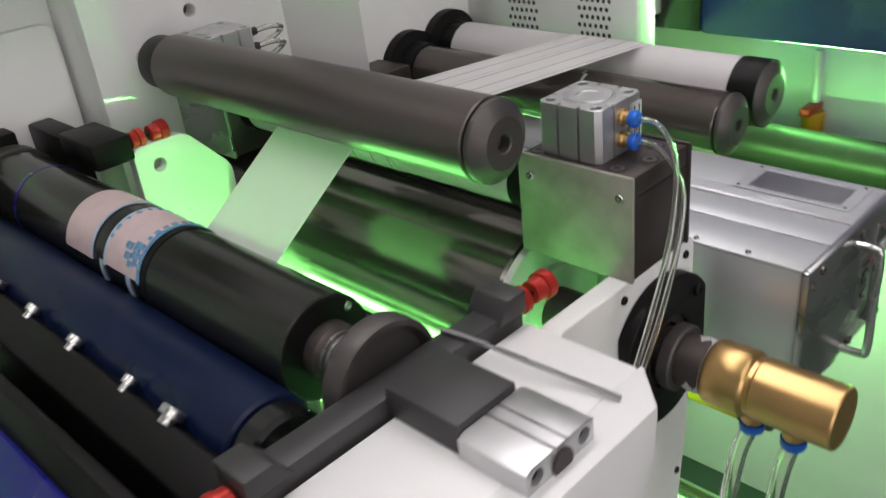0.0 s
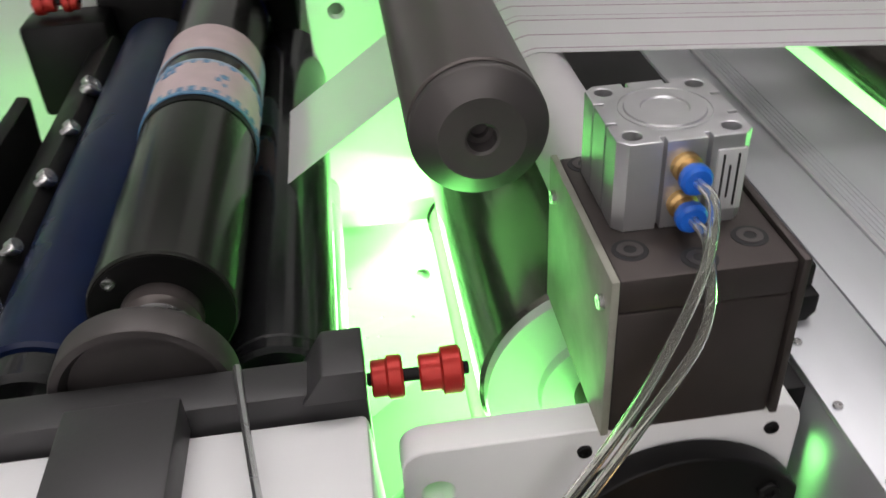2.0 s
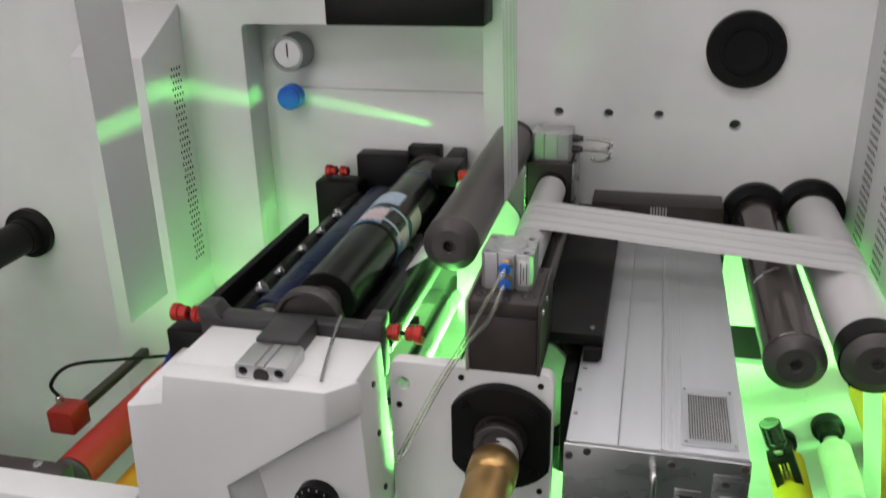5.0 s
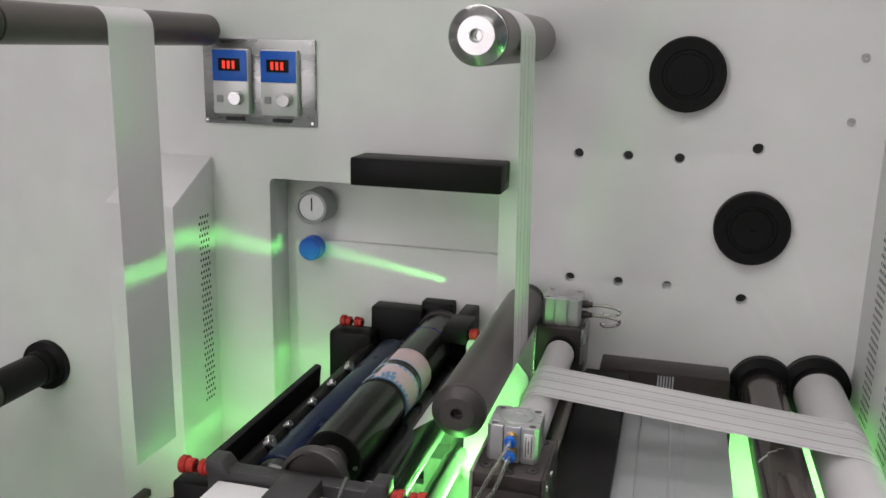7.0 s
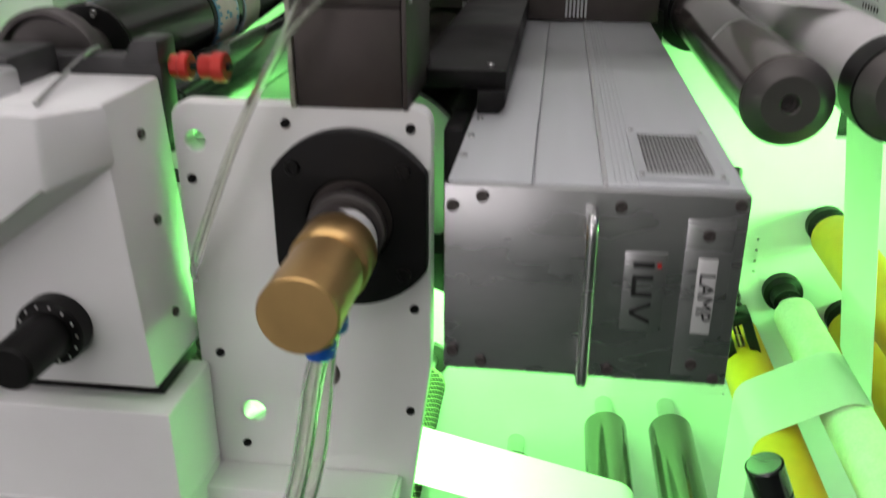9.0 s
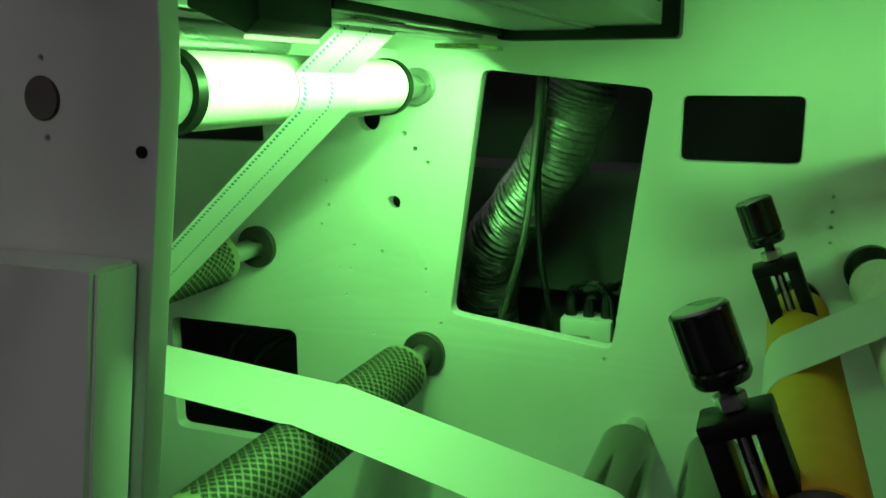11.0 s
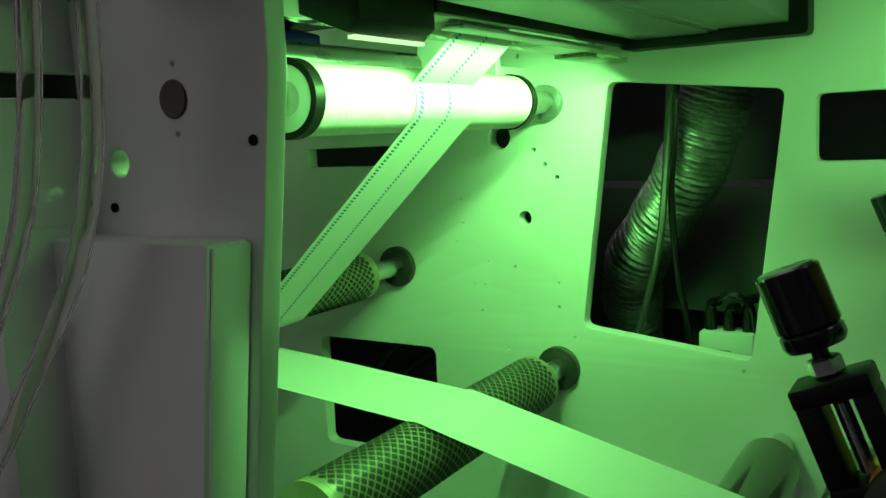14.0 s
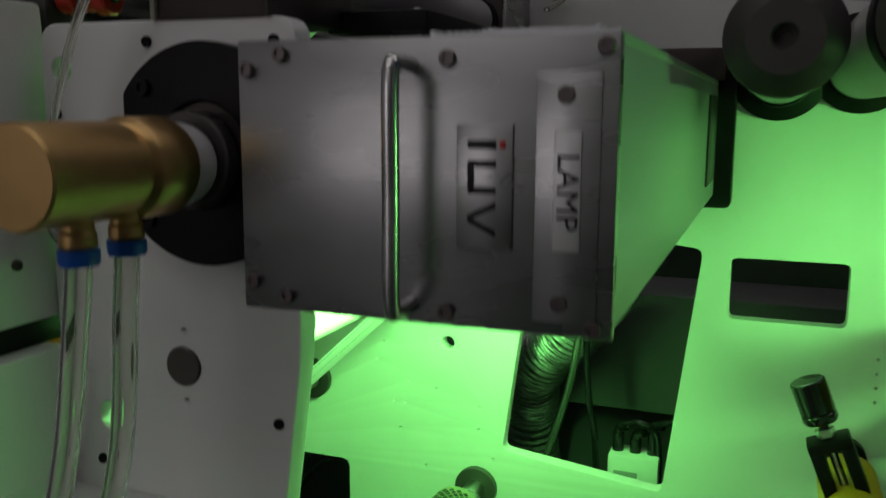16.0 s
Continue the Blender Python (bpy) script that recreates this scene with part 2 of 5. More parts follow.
def plate(outer, holes, y0, y1, bev=0.0):
    """A flat plate with openings through it, upright in the x-z plane."""
    cu = bpy.data.curves.new("c", "CURVE")
    cu.dimensions, cu.fill_mode = "2D", "BOTH"
    cu.extrude, cu.bevel_depth = (y1 - y0) / 2 - bev, bev
    for loop in [outer, *holes]:
        sp = cu.splines.new("POLY")
        sp.points.add(len(loop) - 1)
        for q, (x, z) in zip(sp.points, loop):
            q.co = (x, z, 0, 1)
        sp.use_cyclic_u = True
    ob = new("tmp", cu)
    dg = bpy.context.evaluated_depsgraph_get()
    me = bpy.data.meshes.new_from_object(ob.evaluated_get(dg))
    bpy.data.objects.remove(ob)
    bpy.data.curves.remove(cu)
    bm = bmesh.new()
    bm.from_mesh(me)
    bmesh.ops.remove_doubles(bm, verts=bm.verts, dist=0.00002)
    bm.to_mesh(me)
    bm.free()
    me.transform(Matrix.Translation((0, (y0 + y1) / 2, 0)) @ Matrix.Rotation(radians(90), 4, "X"))
    me.materials.clear()
    return finish(me)


def pipe(pts, r, seg=12, rings=8):
    """A round hose through the points."""
    P = [Vector(p) for p in pts]
    path = []
    for i in range(len(P) - 1):
        p0, p1, p2, p3 = P[max(i - 1, 0)], P[i], P[i + 1], P[min(i + 2, len(P) - 1)]
        for k in range(rings):
            u = k / rings
            path.append(0.5 * ((2 * p1) + (p2 - p0) * u + (2 * p0 - 5 * p1 + 4 * p2 - p3) * u * u + (3 * p1 - p0 - 3 * p2 + p3) * u ** 3))
    path.append(P[-1])
    vs, fs = [], []
    up = Vector((0.3, 0.2, 0.93))
    for i, p in enumerate(path):
        d = (path[min(i + 1, len(path) - 1)] - path[max(i - 1, 0)]).normalized()
        a = d.cross(up).normalized()
        up = a.cross(d).normalized()
        rr = r(i / (len(path) - 1)) if callable(r) else r
        for k in range(seg):
            w = 2 * math.pi * k / seg
            vs.append(p + (a * math.cos(w) + up * math.sin(w)) * rr)
    for i in range(len(path) - 1):
        for k in range(seg):
            j = (k + 1) % seg
            fs.append((i * seg + k, i * seg + j, (i + 1) * seg + j, (i + 1) * seg + k))
    fs.append(tuple(range(seg))[::-1])
    fs.append(tuple((len(path) - 1) * seg + k for k in range(seg)))
    return raw(vs, fs)


def arc(cx, cz, r, a0, a1, n=10):
    return [(cx + r * math.cos(radians(a0 + (a1 - a0) * k / n)), cz + r * math.sin(radians(a0 + (a1 - a0) * k / n))) for k in range(n + 1)]


def strip(path, y0, y1, th=0.0004, lift=0.0):
    """A sheet that follows a line of (x, z), from y0 to y1. lift: metres off the line, to its left."""
    n = len(path)
    vs, fs = [], []
    for i, (x, z) in enumerate(path):
        x0, z0 = path[max(i - 1, 0)]
        x1, z1 = path[min(i + 1, n - 1)]
        l = math.hypot(x1 - x0, z1 - z0)
        nx, nz = -(z1 - z0) / l, (x1 - x0) / l
        for s in (lift + th / 2, lift - th / 2):
            vs += [(x + nx * s, y0, z + nz * s), (x + nx * s, y1, z + nz * s)]
    for i in range(n - 1):
        a, b = 4 * i, 4 * i + 4
        fs += [(a, a + 1, b + 1, b), (a + 2, b + 2, b + 3, a + 3), (a, b, b + 2, a + 2), (a + 1, a + 3, b + 3, b + 1)]
    fs += [(0, 2, 3, 1), (4 * n - 4, 4 * n - 3, 4 * n - 1, 4 * n - 2)]
    return raw(vs, fs)


def screw(parent, x, y, z, r=0.0042, d="y", material=None):
    """A socket-head screw, its head towards the front (d y) or up (d z)."""
    h = r * 0.7
    prof = [(0, 0.4 * h), (r * 0.5, 0.4 * h), (r * 0.5, 0), (r * 0.9, 0), (r, r * 0.15), (r, h * 1.6), (0, h * 1.6)]
    if d == "y":
        me = lathe([(a, y - h + b) for a, b in prof], x, z, 14)
    elif d == "z":
        me = lathe([(a, z + h - b) for a, b in prof], x, y, 14, "z")
    else:
        me = lathe([(a, x + (h - b) * d) for a, b in prof], y, z, 14, "x")
    return part("screw", me, material or STEEL, parent)


def text_mesh(s, size, m, depth=0.0004):
    cu = bpy.data.curves.new("t", "FONT")
    cu.body, cu.size, cu.extrude, cu.align_x, cu.align_y = s, size, depth, "CENTER", "CENTER"
    ob = new("tmp", cu)
    me = bpy.data.meshes.new_from_object(ob.evaluated_get(bpy.context.evaluated_depsgraph_get()))
    bpy.data.objects.remove(ob)
    bpy.data.curves.remove(cu)
    me.materials.clear()
    me.transform(m)
    return me

# ---- the setting ----
B = 0.665     # inner face of the rear side plate
F = 0.083     # outer face of the front side plate

solid("floor", box(-5, 5, -5, 5, -0.1, 0.0, 0.005), FLOORM, "dark green epoxy workshop floor under the press", "floor", kind="structure")
solid("ceiling", box(-5, 5, -5, 5, 4.0, 4.1, 0.005), HALLW, "pale workshop ceiling above the press", "ceiling", kind="structure")
for nm, b in (("wall_north", (-5, 5, 5, 5.1)), ("wall_south", (-5, 5, -5.1, -5)), ("wall_east", (5, 5.1, -5, 5)), ("wall_west", (-5.1, -5, -5, 5))):
    solid(nm, box(*b, 0, 4.0, 0.005), HALLW, "plain painted workshop wall", "wall", kind="structure")
for x, y in ((-1.2, -4.2), (-0.6, -1.6), (0.4, 0.9)):
    solid("ceiling_light", box(x - 2.0, x + 2.0, y - 0.25, y + 0.25, 3.87, 4.0, 0.01), LIGHTW, "long white hall light on the ceiling", "ceiling light", "hall lights")

WIN1 = rounded([(-0.035, 0.938), (-0.073, 0.643), (0.127, 0.619), (0.161, 0.917)], 0.012)
WIN2 = rect(0.189, 0.313, 0.838, 0.910, 0.009)
WIN3 = rect(-0.488, -0.287, 0.435, 0.600, 0.014)
WIN4 = rect(-0.490, -0.326, 0.845, 0.874, 0.004)
RECESS = rounded([(-0.62, 0.90), (-0.205, 0.90), (-0.205, 1.392), (-0.62, 1.392)], 0.012)
holes = [WIN1, WIN2, WIN3, WIN4, RECESS, circle(-0.178, 0.878, 0.016)]
holes += [circle(x, 1.464, 0.0088) for x in (-0.081, -0.004, 0.074)] + [circle(0.187, 1.484, 0.0096)]
holes += [circle(x, 1.260, 0.0085) for x in (-0.084, -0.006, 0.071)] + [circle(0.185, 1.248, 0.0098)]
holes += [circle(x, z, r, 12) for x, z, r in ((-0.146, 0.777, 0.010), (-0.101, 0.827, 0.004), (-0.117, 0.843, 0.004), (-0.131, 0.861, 0.004), (-0.103, 0.667, 0.003), (-0.103, 0.697, 0.003),
                                              (-0.235, 0.770, 0.003), (-0.162, 0.715, 0.003), (-0.222, 0.690, 0.0026), (-0.212, 0.655, 0.003), (-0.246, 0.745, 0.0026), (-0.20, 0.72, 0.0026), (-0.238, 0.80, 0.0026),
                                              (-0.175, 0.608, 0.003), (-0.083, 0.630, 0.003), (0.118, 0.608, 0.003), (-0.206, 0.69, 0.0026), (-0.15, 0.975, 0.004))]
holes += [circle(0.345, 0.76 + 0.016 * k, 0.0028, 10) for k in range(4)] + [circle(0.33, 0.56 + 0.018 * k, 0.0028, 10) for k in range(5)]
wb = solid("wall_back", plate([(-1.6, 0.0), (0.78, 0.0), (0.78, 0.95), (0.42, 0.95), (0.42, 2.3), (-1.6, 2.3)], holes, B, B + 0.02, 0.0012), WALLW,
           "white lacquered rear side plate of the press with openings and drilled holes", "side plate", kind="structure")
part("recess_floor", box(-0.62, -0.205, B + 0.0205, B + 0.0745, 0.8905, 0.8995, 0.001), WALLW, wb)
part("recess_back", box(-0.66, -0.16, B + 0.075, B + 0.085, 0.899, 1.43, 0.001), WALLW, wb)
part("recess_side", box(-0.645, -0.6205, B + 0.02, B + 0.075, 0.899, 1.42, 0.001), WALLW, wb)
part("recess_side", box(-0.2045, -0.18, B + 0.02, B + 0.075, 0.899, 1.42, 0.001), WALLW, wb)
part("recess_top", box(-0.62, -0.205, B + 0.02, B + 0.075, 1.3925, 1.42, 0.001), WALLW, wb)
part("recess_step", prism(rounded([(-0.60, 0.901), (-0.21, 0.901), (-0.21, 1.272), (-0.60, 1.272)], 0.015), B + 0.062, B + 0.074, 0.002), WALLW, wb)
# added box behind the openings, coloured dark to stand in for unlit space
dk = thing("rear_shade_box", (0, 0.9, 0.0), "added dark-coloured box that stands in for the unlit space behind the rear plate", "chamber", kind="structure")
part("shade_box_wall", box(-1.6, 0.42, 1.16, 1.18, 0.0, 2.3, 0.001), CHAMB, dk)
part("shade_box_wall", box(-1.62, -1.6, B + 0.02, 1.18, 0.0, 2.3, 0.001), DARK, dk)
part("shade_box_wall", box(0.78, 0.80, B + 0.02, 1.18, 0.0, 0.95, 0.001), DARK, dk)
part("shade_box_wall", box(0.42, 0.44, B + 0.02, 1.18, 0.96, 2.3, 0.001), DARK, dk)
part("shade_box_top", box(0.42, 0.80, B + 0.021, 1.18, 0.9505, 0.9595, 0.001), DARK, dk)
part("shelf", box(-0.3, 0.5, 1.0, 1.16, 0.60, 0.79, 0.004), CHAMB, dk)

# front side plate with its lower cabinet
pf = [(-0.197, 0.30), (-0.105, 0.30), (-0.0215, 0.93), (-0.0205, 1.119), (-0.197, 1.119)]
hf = [circle(-0.183, 1.093, 0.0085), circle(-0.160, 0.876, 0.0105), circle(-0.101, 0.937, 0.0028, 12), circle(-0.101, 0.893, 0.0028, 12)]
fp = solid("wall_front", plate(rounded(pf, 0.012), hf, F, F + 0.017, 0.0012), WALLW, "white lacquered front side plate of the press", "side plate", kind="structure")
for x, z in ((-0.033, 1.107), (-0.188, 1.066), (-0.182, 0.927), (-0.168, 0.846), (-0.036, 0.887), (-0.020 - 0.012, 0.974), (-0.118, 1.108)):
    screw(fp, x, F + 0.0006, z, 0.0034, "y", BLACK)
part("bushing", lathe([(0, F - 0.0015), (0.0115, F - 0.0015), (0.0125, F - 0.0005), (0.0125, F + 0.01), (0, F + 0.01)], -0.102, 0.915), NIPM, fp, "turned dark steel pin set into the plate")
cb = thing("lower_cabinet", (-0.11, 0.06, 0.3), "grey sheet-metal cover on the lower front plate", "machine cover")
part("cover", prism([(-0.1975, 0.05), (-0.1465, 0.05), (-0.0455, 0.828), (-0.1975, 0.828)], 0.048, F - 0.0005, 0.0025), WALLW, cb)
part("side_panel", prism([(-0.1460, 0.053), (-0.1438, 0.053), (-0.0432, 0.8255), (-0.0454, 0.8255)], 0.051, F - 0.001, 0.0006), WALLW, cb)
sc = thing("side_cover", (-0.34, 0.05, 0.0), "white sheet-metal cover under the print unit housing", "machine cover")
part("cover", box(-0.468, -0.190, 0.006, F - 0.001, 0.02, 0.921, 0.004), WHITE, sc)
part("ledge", box(-0.467, -0.189, 0.0045, F - 0.004, 0.836, 0.840, 0.001), WHITE, sc)

nb = thing("neighbour_cover", (-0.9, 0.1, 0.0), "long white front cover of the next press unit", "machine cover")
part("cover", box(-1.6, -0.472, -0.035, 0.008, 0.02, 0.967, 0.004), WHITE, nb)
part("rail", box(-1.6, -0.585, 0.0085, 0.034, 0.943, 0.963, 0.002), STEELD, nb)
screw(nb, -0.622, 0.021, 0.963, 0.006, "z")

# perforated side boxes left and right of the unit


def perforated_box(name, x0, x1, y0, y1, z0, z1, drop, face, rows, cols, ystart, zstart, label):
    t = thing(name, ((x0 + x1) / 2, (y0 + y1) / 2, z0), label, "machine cover")
    bm = bmesh.new()
    vs = [(x0, y0, z0), (x0, y1, z0), (x0, y1, z1), (x0, y0, z1 - drop)]
    a = [bm.verts.new(v) for v in vs]
    b = [bm.verts.new((x1, v[1], v[2])) for v in vs]
    bm.faces.new(a)
    bm.faces.new(b[::-1])
    for k in range(4):
        j = (k + 1) % 4
        bm.faces.new((a[j], a[k], b[k], b[j]))
    part("shell", close(bm, 0.002), WHITE, t)
    vs, fs = [], []
    for i in range(rows):
        for k in range(cols):
            y, z = ystart + 0.0085 * k + (0.004 if i % 2 else 0), zstart + 0.011 * i
            n = len(vs)
            vs += [(face, y + 0.0026 * math.cos(w * math.pi / 3), z + 0.0034 * math.sin(w * math.pi / 3)) for w in range(6)]
            fs.append(tuple(range(n, n + 6)))
    tagged(part("perforation", raw(vs, fs, False), DIMPLE, t), kind="stuff")
    if cols == 6:
        tagged(part("perforation", raw([(x, y + 0.118, z) for x, y, z in vs], fs, False), DIMPLE, t), kind="stuff")
    return t


perforated_box("side_guard", -0.86, -0.73, 0.532, B, 0.55, 1.425, 0.070, -0.7297, 32, 4, 0.612, 0.98, "white folded guard with perforated side beside the print unit")
sg = perforated_box("side_guard", 0.3585, 0.40, 0.379, B, 1.075, 2.1, 0.0, 0.3582, 80, 6, 0.420, 1.10, "white guard with two perforated strips beside the idler rollers")
bpy.data.objects["side_guard.001"]["label"] = "tall white guard with perforated strips behind the idler rollers"

# ---- things on the rear plate ----
for x, z in ((0.075, 1.591), (0.188, 1.364)):
    t = thing("bearing_cover", (x, B, z), "round black bearing cover bolted to the rear plate", "bearing cover", "bearing covers")
    part("disc", lathe([(0, B - 0.016), (0.004, B - 0.016), (0.004, B - 0.019), (0.030, B - 0.019), (0.031, B - 0.017), (0.036, B - 0.017), (0.037, B - 0.02), (0.0535, B - 0.02), (0.056, B - 0.017), (0.056, B + 0.002), (0, B + 0.002)], x, z, 56), BLACK, t)
    for a in (135, 15, 255):
        screw(t, x + 0.051 * math.cos(radians(a)), B - 0.02, z + 0.051 * math.sin(radians(a)), 0.003, "y", BLACK)
for x, z in ((0.318, 1.622), (0.31, 1.53)):
    t = thing("plate_bolt", (x, B, z), "small steel bolt in the rear plate", "bolt", "plate bolts")
    screw(t, x, B, z, 0.006)
t = thing("black_bar", (-0.317, B, 1.42), "black rectangular bar fixed on the rear plate", "bar")
part("bar", box(-0.442, -0.191, 0.597, B + 0.001, 1.40, 1.446, 0.003), BLACK, t)
t = thing("pressure_gauge", (-0.553, B + 0.06, 1.338), "grey round pressure gauge in the rear recess", "gauge")
g = part("case", lathe([(0, B + 0.032), (0.024, B + 0.032), (0.025, B + 0.026), (0.030, B + 0.026), (0.031, B + 0.03), (0.031, B + 0.0755), (0, B + 0.0755)], -0.553, 1.338), GREYP, t)
part("dial", lathe([(0, B + 0.030), (0.0235, B + 0.030), (0.0235, B + 0.0325), (0, B + 0.0325)], -0.553, 1.338), ALU, t, "pale dial face")
part("needle", box(-0.554, -0.5515, B + 0.0285, B + 0.030, 1.332, 1.355, 0.0003), PRINT, t)
t = thing("regulator_knob", (-0.556, B + 0.05, 1.262), "blue plastic regulator knob in the rear recess", "knob")
part("knob", lathe([(0, B + 0.022), (0.019, B + 0.022), (0.021, B + 0.025), (0.021, B + 0.038), (0.022, B + 0.039), (0.022, B + 0.048), (0.015, B + 0.050), (0.015, B + 0.0635), (0, B + 0.0635)], -0.556, 1.262, 24), BLUE, t)
# two controllers on a steel panel
t = thing("control_panel", (-0.632, B, 1.556), "steel panel with two small blue speed controllers", "control panel")
part("panel", box(-0.737, -0.527, B - 0.006, B + 0.001, 1.484, 1.629, 0.002), STEELB, t)
for cx in (-0.678, -0.588):
    c = part("controller", box(cx - 0.034, cx + 0.034, B - 0.02, B - 0.005, 1.502, 1.612, 0.003), SIGN, t)
    part("display_frame", box(cx - 0.032, cx + 0.032, B - 0.0225, B - 0.0195, 1.558, 1.61, 0.001), BLUE, c)
    part("display", box(cx - 0.020, cx + 0.020, B - 0.024, B - 0.022, 1.575, 1.596, 0.0005), BLACK, c)
    for k in range(3):
        part("digit", box(cx - 0.012 + 0.009 * k, cx - 0.007 + 0.009 * k, B - 0.0247, B - 0.0238, 1.579, 1.592, 0.0002), SCREENM, c)
    part("knob", rod(cx + 0.014, 1.530, 0.012, B - 0.036, B - 0.019, 0.001, 24), STEEL, c)
    part("button", box(cx - 0.026, cx - 0.014, B - 0.0225, B - 0.0195, 1.522, 1.534, 0.001), GREYP, c)
    part("label_bar", box(cx - 0.018, cx + 0.018, B - 0.0075, B - 0.0055, 1.490, 1.4965, 0.0004), PRINT, t)
for x in (-0.731, -0.533):
    for z in (1.490, 1.623):
        screw(t, x, B - 0.006, z, 0.003)

# flexible exhaust duct and hoses behind the slanted opening
t = thing("exhaust_duct", (0.03, 0.78, 0.8), "crinkled aluminium flexible exhaust duct behind the rear plate", "duct")
dpts = [(0.080, 0.785, 1.14), (0.070, 0.785, 0.98), (0.056, 0.785, 0.91), (0.026, 0.80, 0.835), (-0.026, 0.845, 0.763), (-0.086, 0.90, 0.69), (-0.115, 0.97, 0.60), (-0.12, 1.03, 0.45)]
duct = pipe(dpts, lambda u: 0.042 + 0.0020 * math.sin(u * 520 + 2.5 * math.sin(u * 61)) + 0.0016 * math.sin(u * 47), 44, 110)
random.seed(11)
for v in duct.vertices:
    v.co += Vector((random.uniform(-1, 1), random.uniform(-1, 1), random.uniform(-1, 1))) * 0.0009
part("duct_hose", duct, DUCT, t)
part("collar", rod(0.080, 0.785, 0.05, 1.12, 1.22, 0.002, 36, "z"), GREYP, t)
for pts, m, lab in (([(0.022, 0.735, 1.02), (0.017, 0.73, 0.90), (0.010, 0.73, 0.80), (-0.002, 0.735, 0.72), (-0.030, 0.74, 0.62), (-0.07, 0.75, 0.50)], TUBE, "thin clear hose hanging behind the rear plate"),
                    ([(0.026, 0.742, 1.02), (0.020, 0.738, 0.86), (0.015, 0.742, 0.80), (0.021, 0.745, 0.70), (0.032, 0.75, 0.62), (0.037, 0.76, 0.40)], BLACKG, "thin black hose hanging behind the rear plate")):
    solid("hose", pipe(pts, 0.0045, 12, 10), m, lab, "hose", "rear hoses")
t = thing("solenoid_valve", (0.09, 0.75, 0.64), "white pneumatic valve with black elbow fittings behind the rear plate", "valve")
vb = part("valve_body", box(0.052, 0.116, 0.722, 0.764, 0.586, 0.636, 0.003), WHITE, t)
part("name_plate", box(0.060, 0.090, 0.7205, 0.7222, 0.600, 0.616, 0.0004), GREYP, vb)
part("coil", box(0.046, 0.078, 0.700, 0.7225, 0.586, 0.606, 0.002), BLACKG, t)
part("coil_plug", rod(0.056, 0.596, 0.006, 0.690, 0.701, 0.001, 16), BLACKG, t)
for x, h in ((0.062, 0.662), (0.084, 0.656), (0.106, 0.668)):
    f = part("fitting", rod(x, 0.742, 0.0075, 0.634, h, 0.002, 18, "z"), BLACKG, t)
    part("elbow", pipe([(x, 0.742, h - 0.004), (x + 0.002, 0.738, h + 0.007), (x + 0.012, 0.730, h + 0.011)], 0.0058, 12, 5), BLACKG, f)
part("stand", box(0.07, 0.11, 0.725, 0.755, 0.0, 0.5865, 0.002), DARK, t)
for x, h in ((0.074, 0.673), (0.118, 0.679)):
    solid("hose", pipe([(x - 0.002, 0.731, h), (x + 0.012, 0.722, h + 0.010), (x + 0.030, 0.722, h + 0.006), (x + 0.040, 0.735, h - 0.02), (x + 0.040, 0.75, h - 0.12)], 0.0035, 10, 8), BLACKG, "thin black hose looping from the valve", "hose", "rear hoses")
for k, pts in enumerate(([(-0.47, 0.75, 0.45), (-0.43, 0.74, 0.55), (-0.36, 0.74, 0.585), (-0.28, 0.75, 0.56), (-0.22, 0.76, 0.45)], [(-0.45, 0.77, 0.45), (-0.40, 0.76, 0.53), (-0.33, 0.77, 0.56), (-0.25, 0.78, 0.5)])):
    solid("cable", pipe(pts, 0.006, 12, 8), BLACKG, "black cable loop behind the lower opening", "cable", "rear cables")

# ---- rollers ----


def roller(name, x, z, r, y0, y1, m, label, group="", flange=None, stub=0.012, cap=None, group_cat="roller"):
    """A roller from y0 (front end) to y1, on a stub that enters the rear plate, with an optional black flange there."""
    t = thing(name, (x, y0, z), label, group_cat, group)
    part("sleeve", lathe([(0, y0 + 0.009), (r - 0.001, y0 + 0.009), (r, y0 + 0.010), (r, y1 - 0.002), (r - 0.002, y1), (0, y1)], x, z, 56), m, t)
    if cap:
        part("end_cap", lathe([(0, y0 + 0.008), (0.0042, y0 + 0.008), (0.0042, y0 + 0.004), (0.0066, y0 + 0.004), (0.0066, y0 - 0.0045), (0.0078, y0 - 0.0055), (r * 0.62, y0 - 0.0055), (r * 0.64, y0 - 0.005), (r * 0.965, y0 + 0.0012), (r * 0.995, y0 + 0.003), (r * 0.995, y0 + 0.0055), (r * 0.92, y0 + 0.006), (r * 0.92, y0 + 0.0095), (0, y0 + 0.0095)], x, z, 56), cap, t)
    if cap:
        part("seal_ring", tube_ring(x, z, r * 0.90, r * 0.95, y0 + 0.0058, y0 + 0.0092), BLACK, t)
    part("shaft", rod(x, z, stub, y1 - 0.001, B + 0.004, 0.001, 28), STEEL, t)
    if flange:
        part("flange", lathe([(stub, B - 0.041), (flange * 0.70, B - 0.041), (flange * 0.72, B - 0.018), (flange, B - 0.014), (flange, B + 0.001), (stub, B + 0.001)], x, z, 48), BLACK, t)
    return t


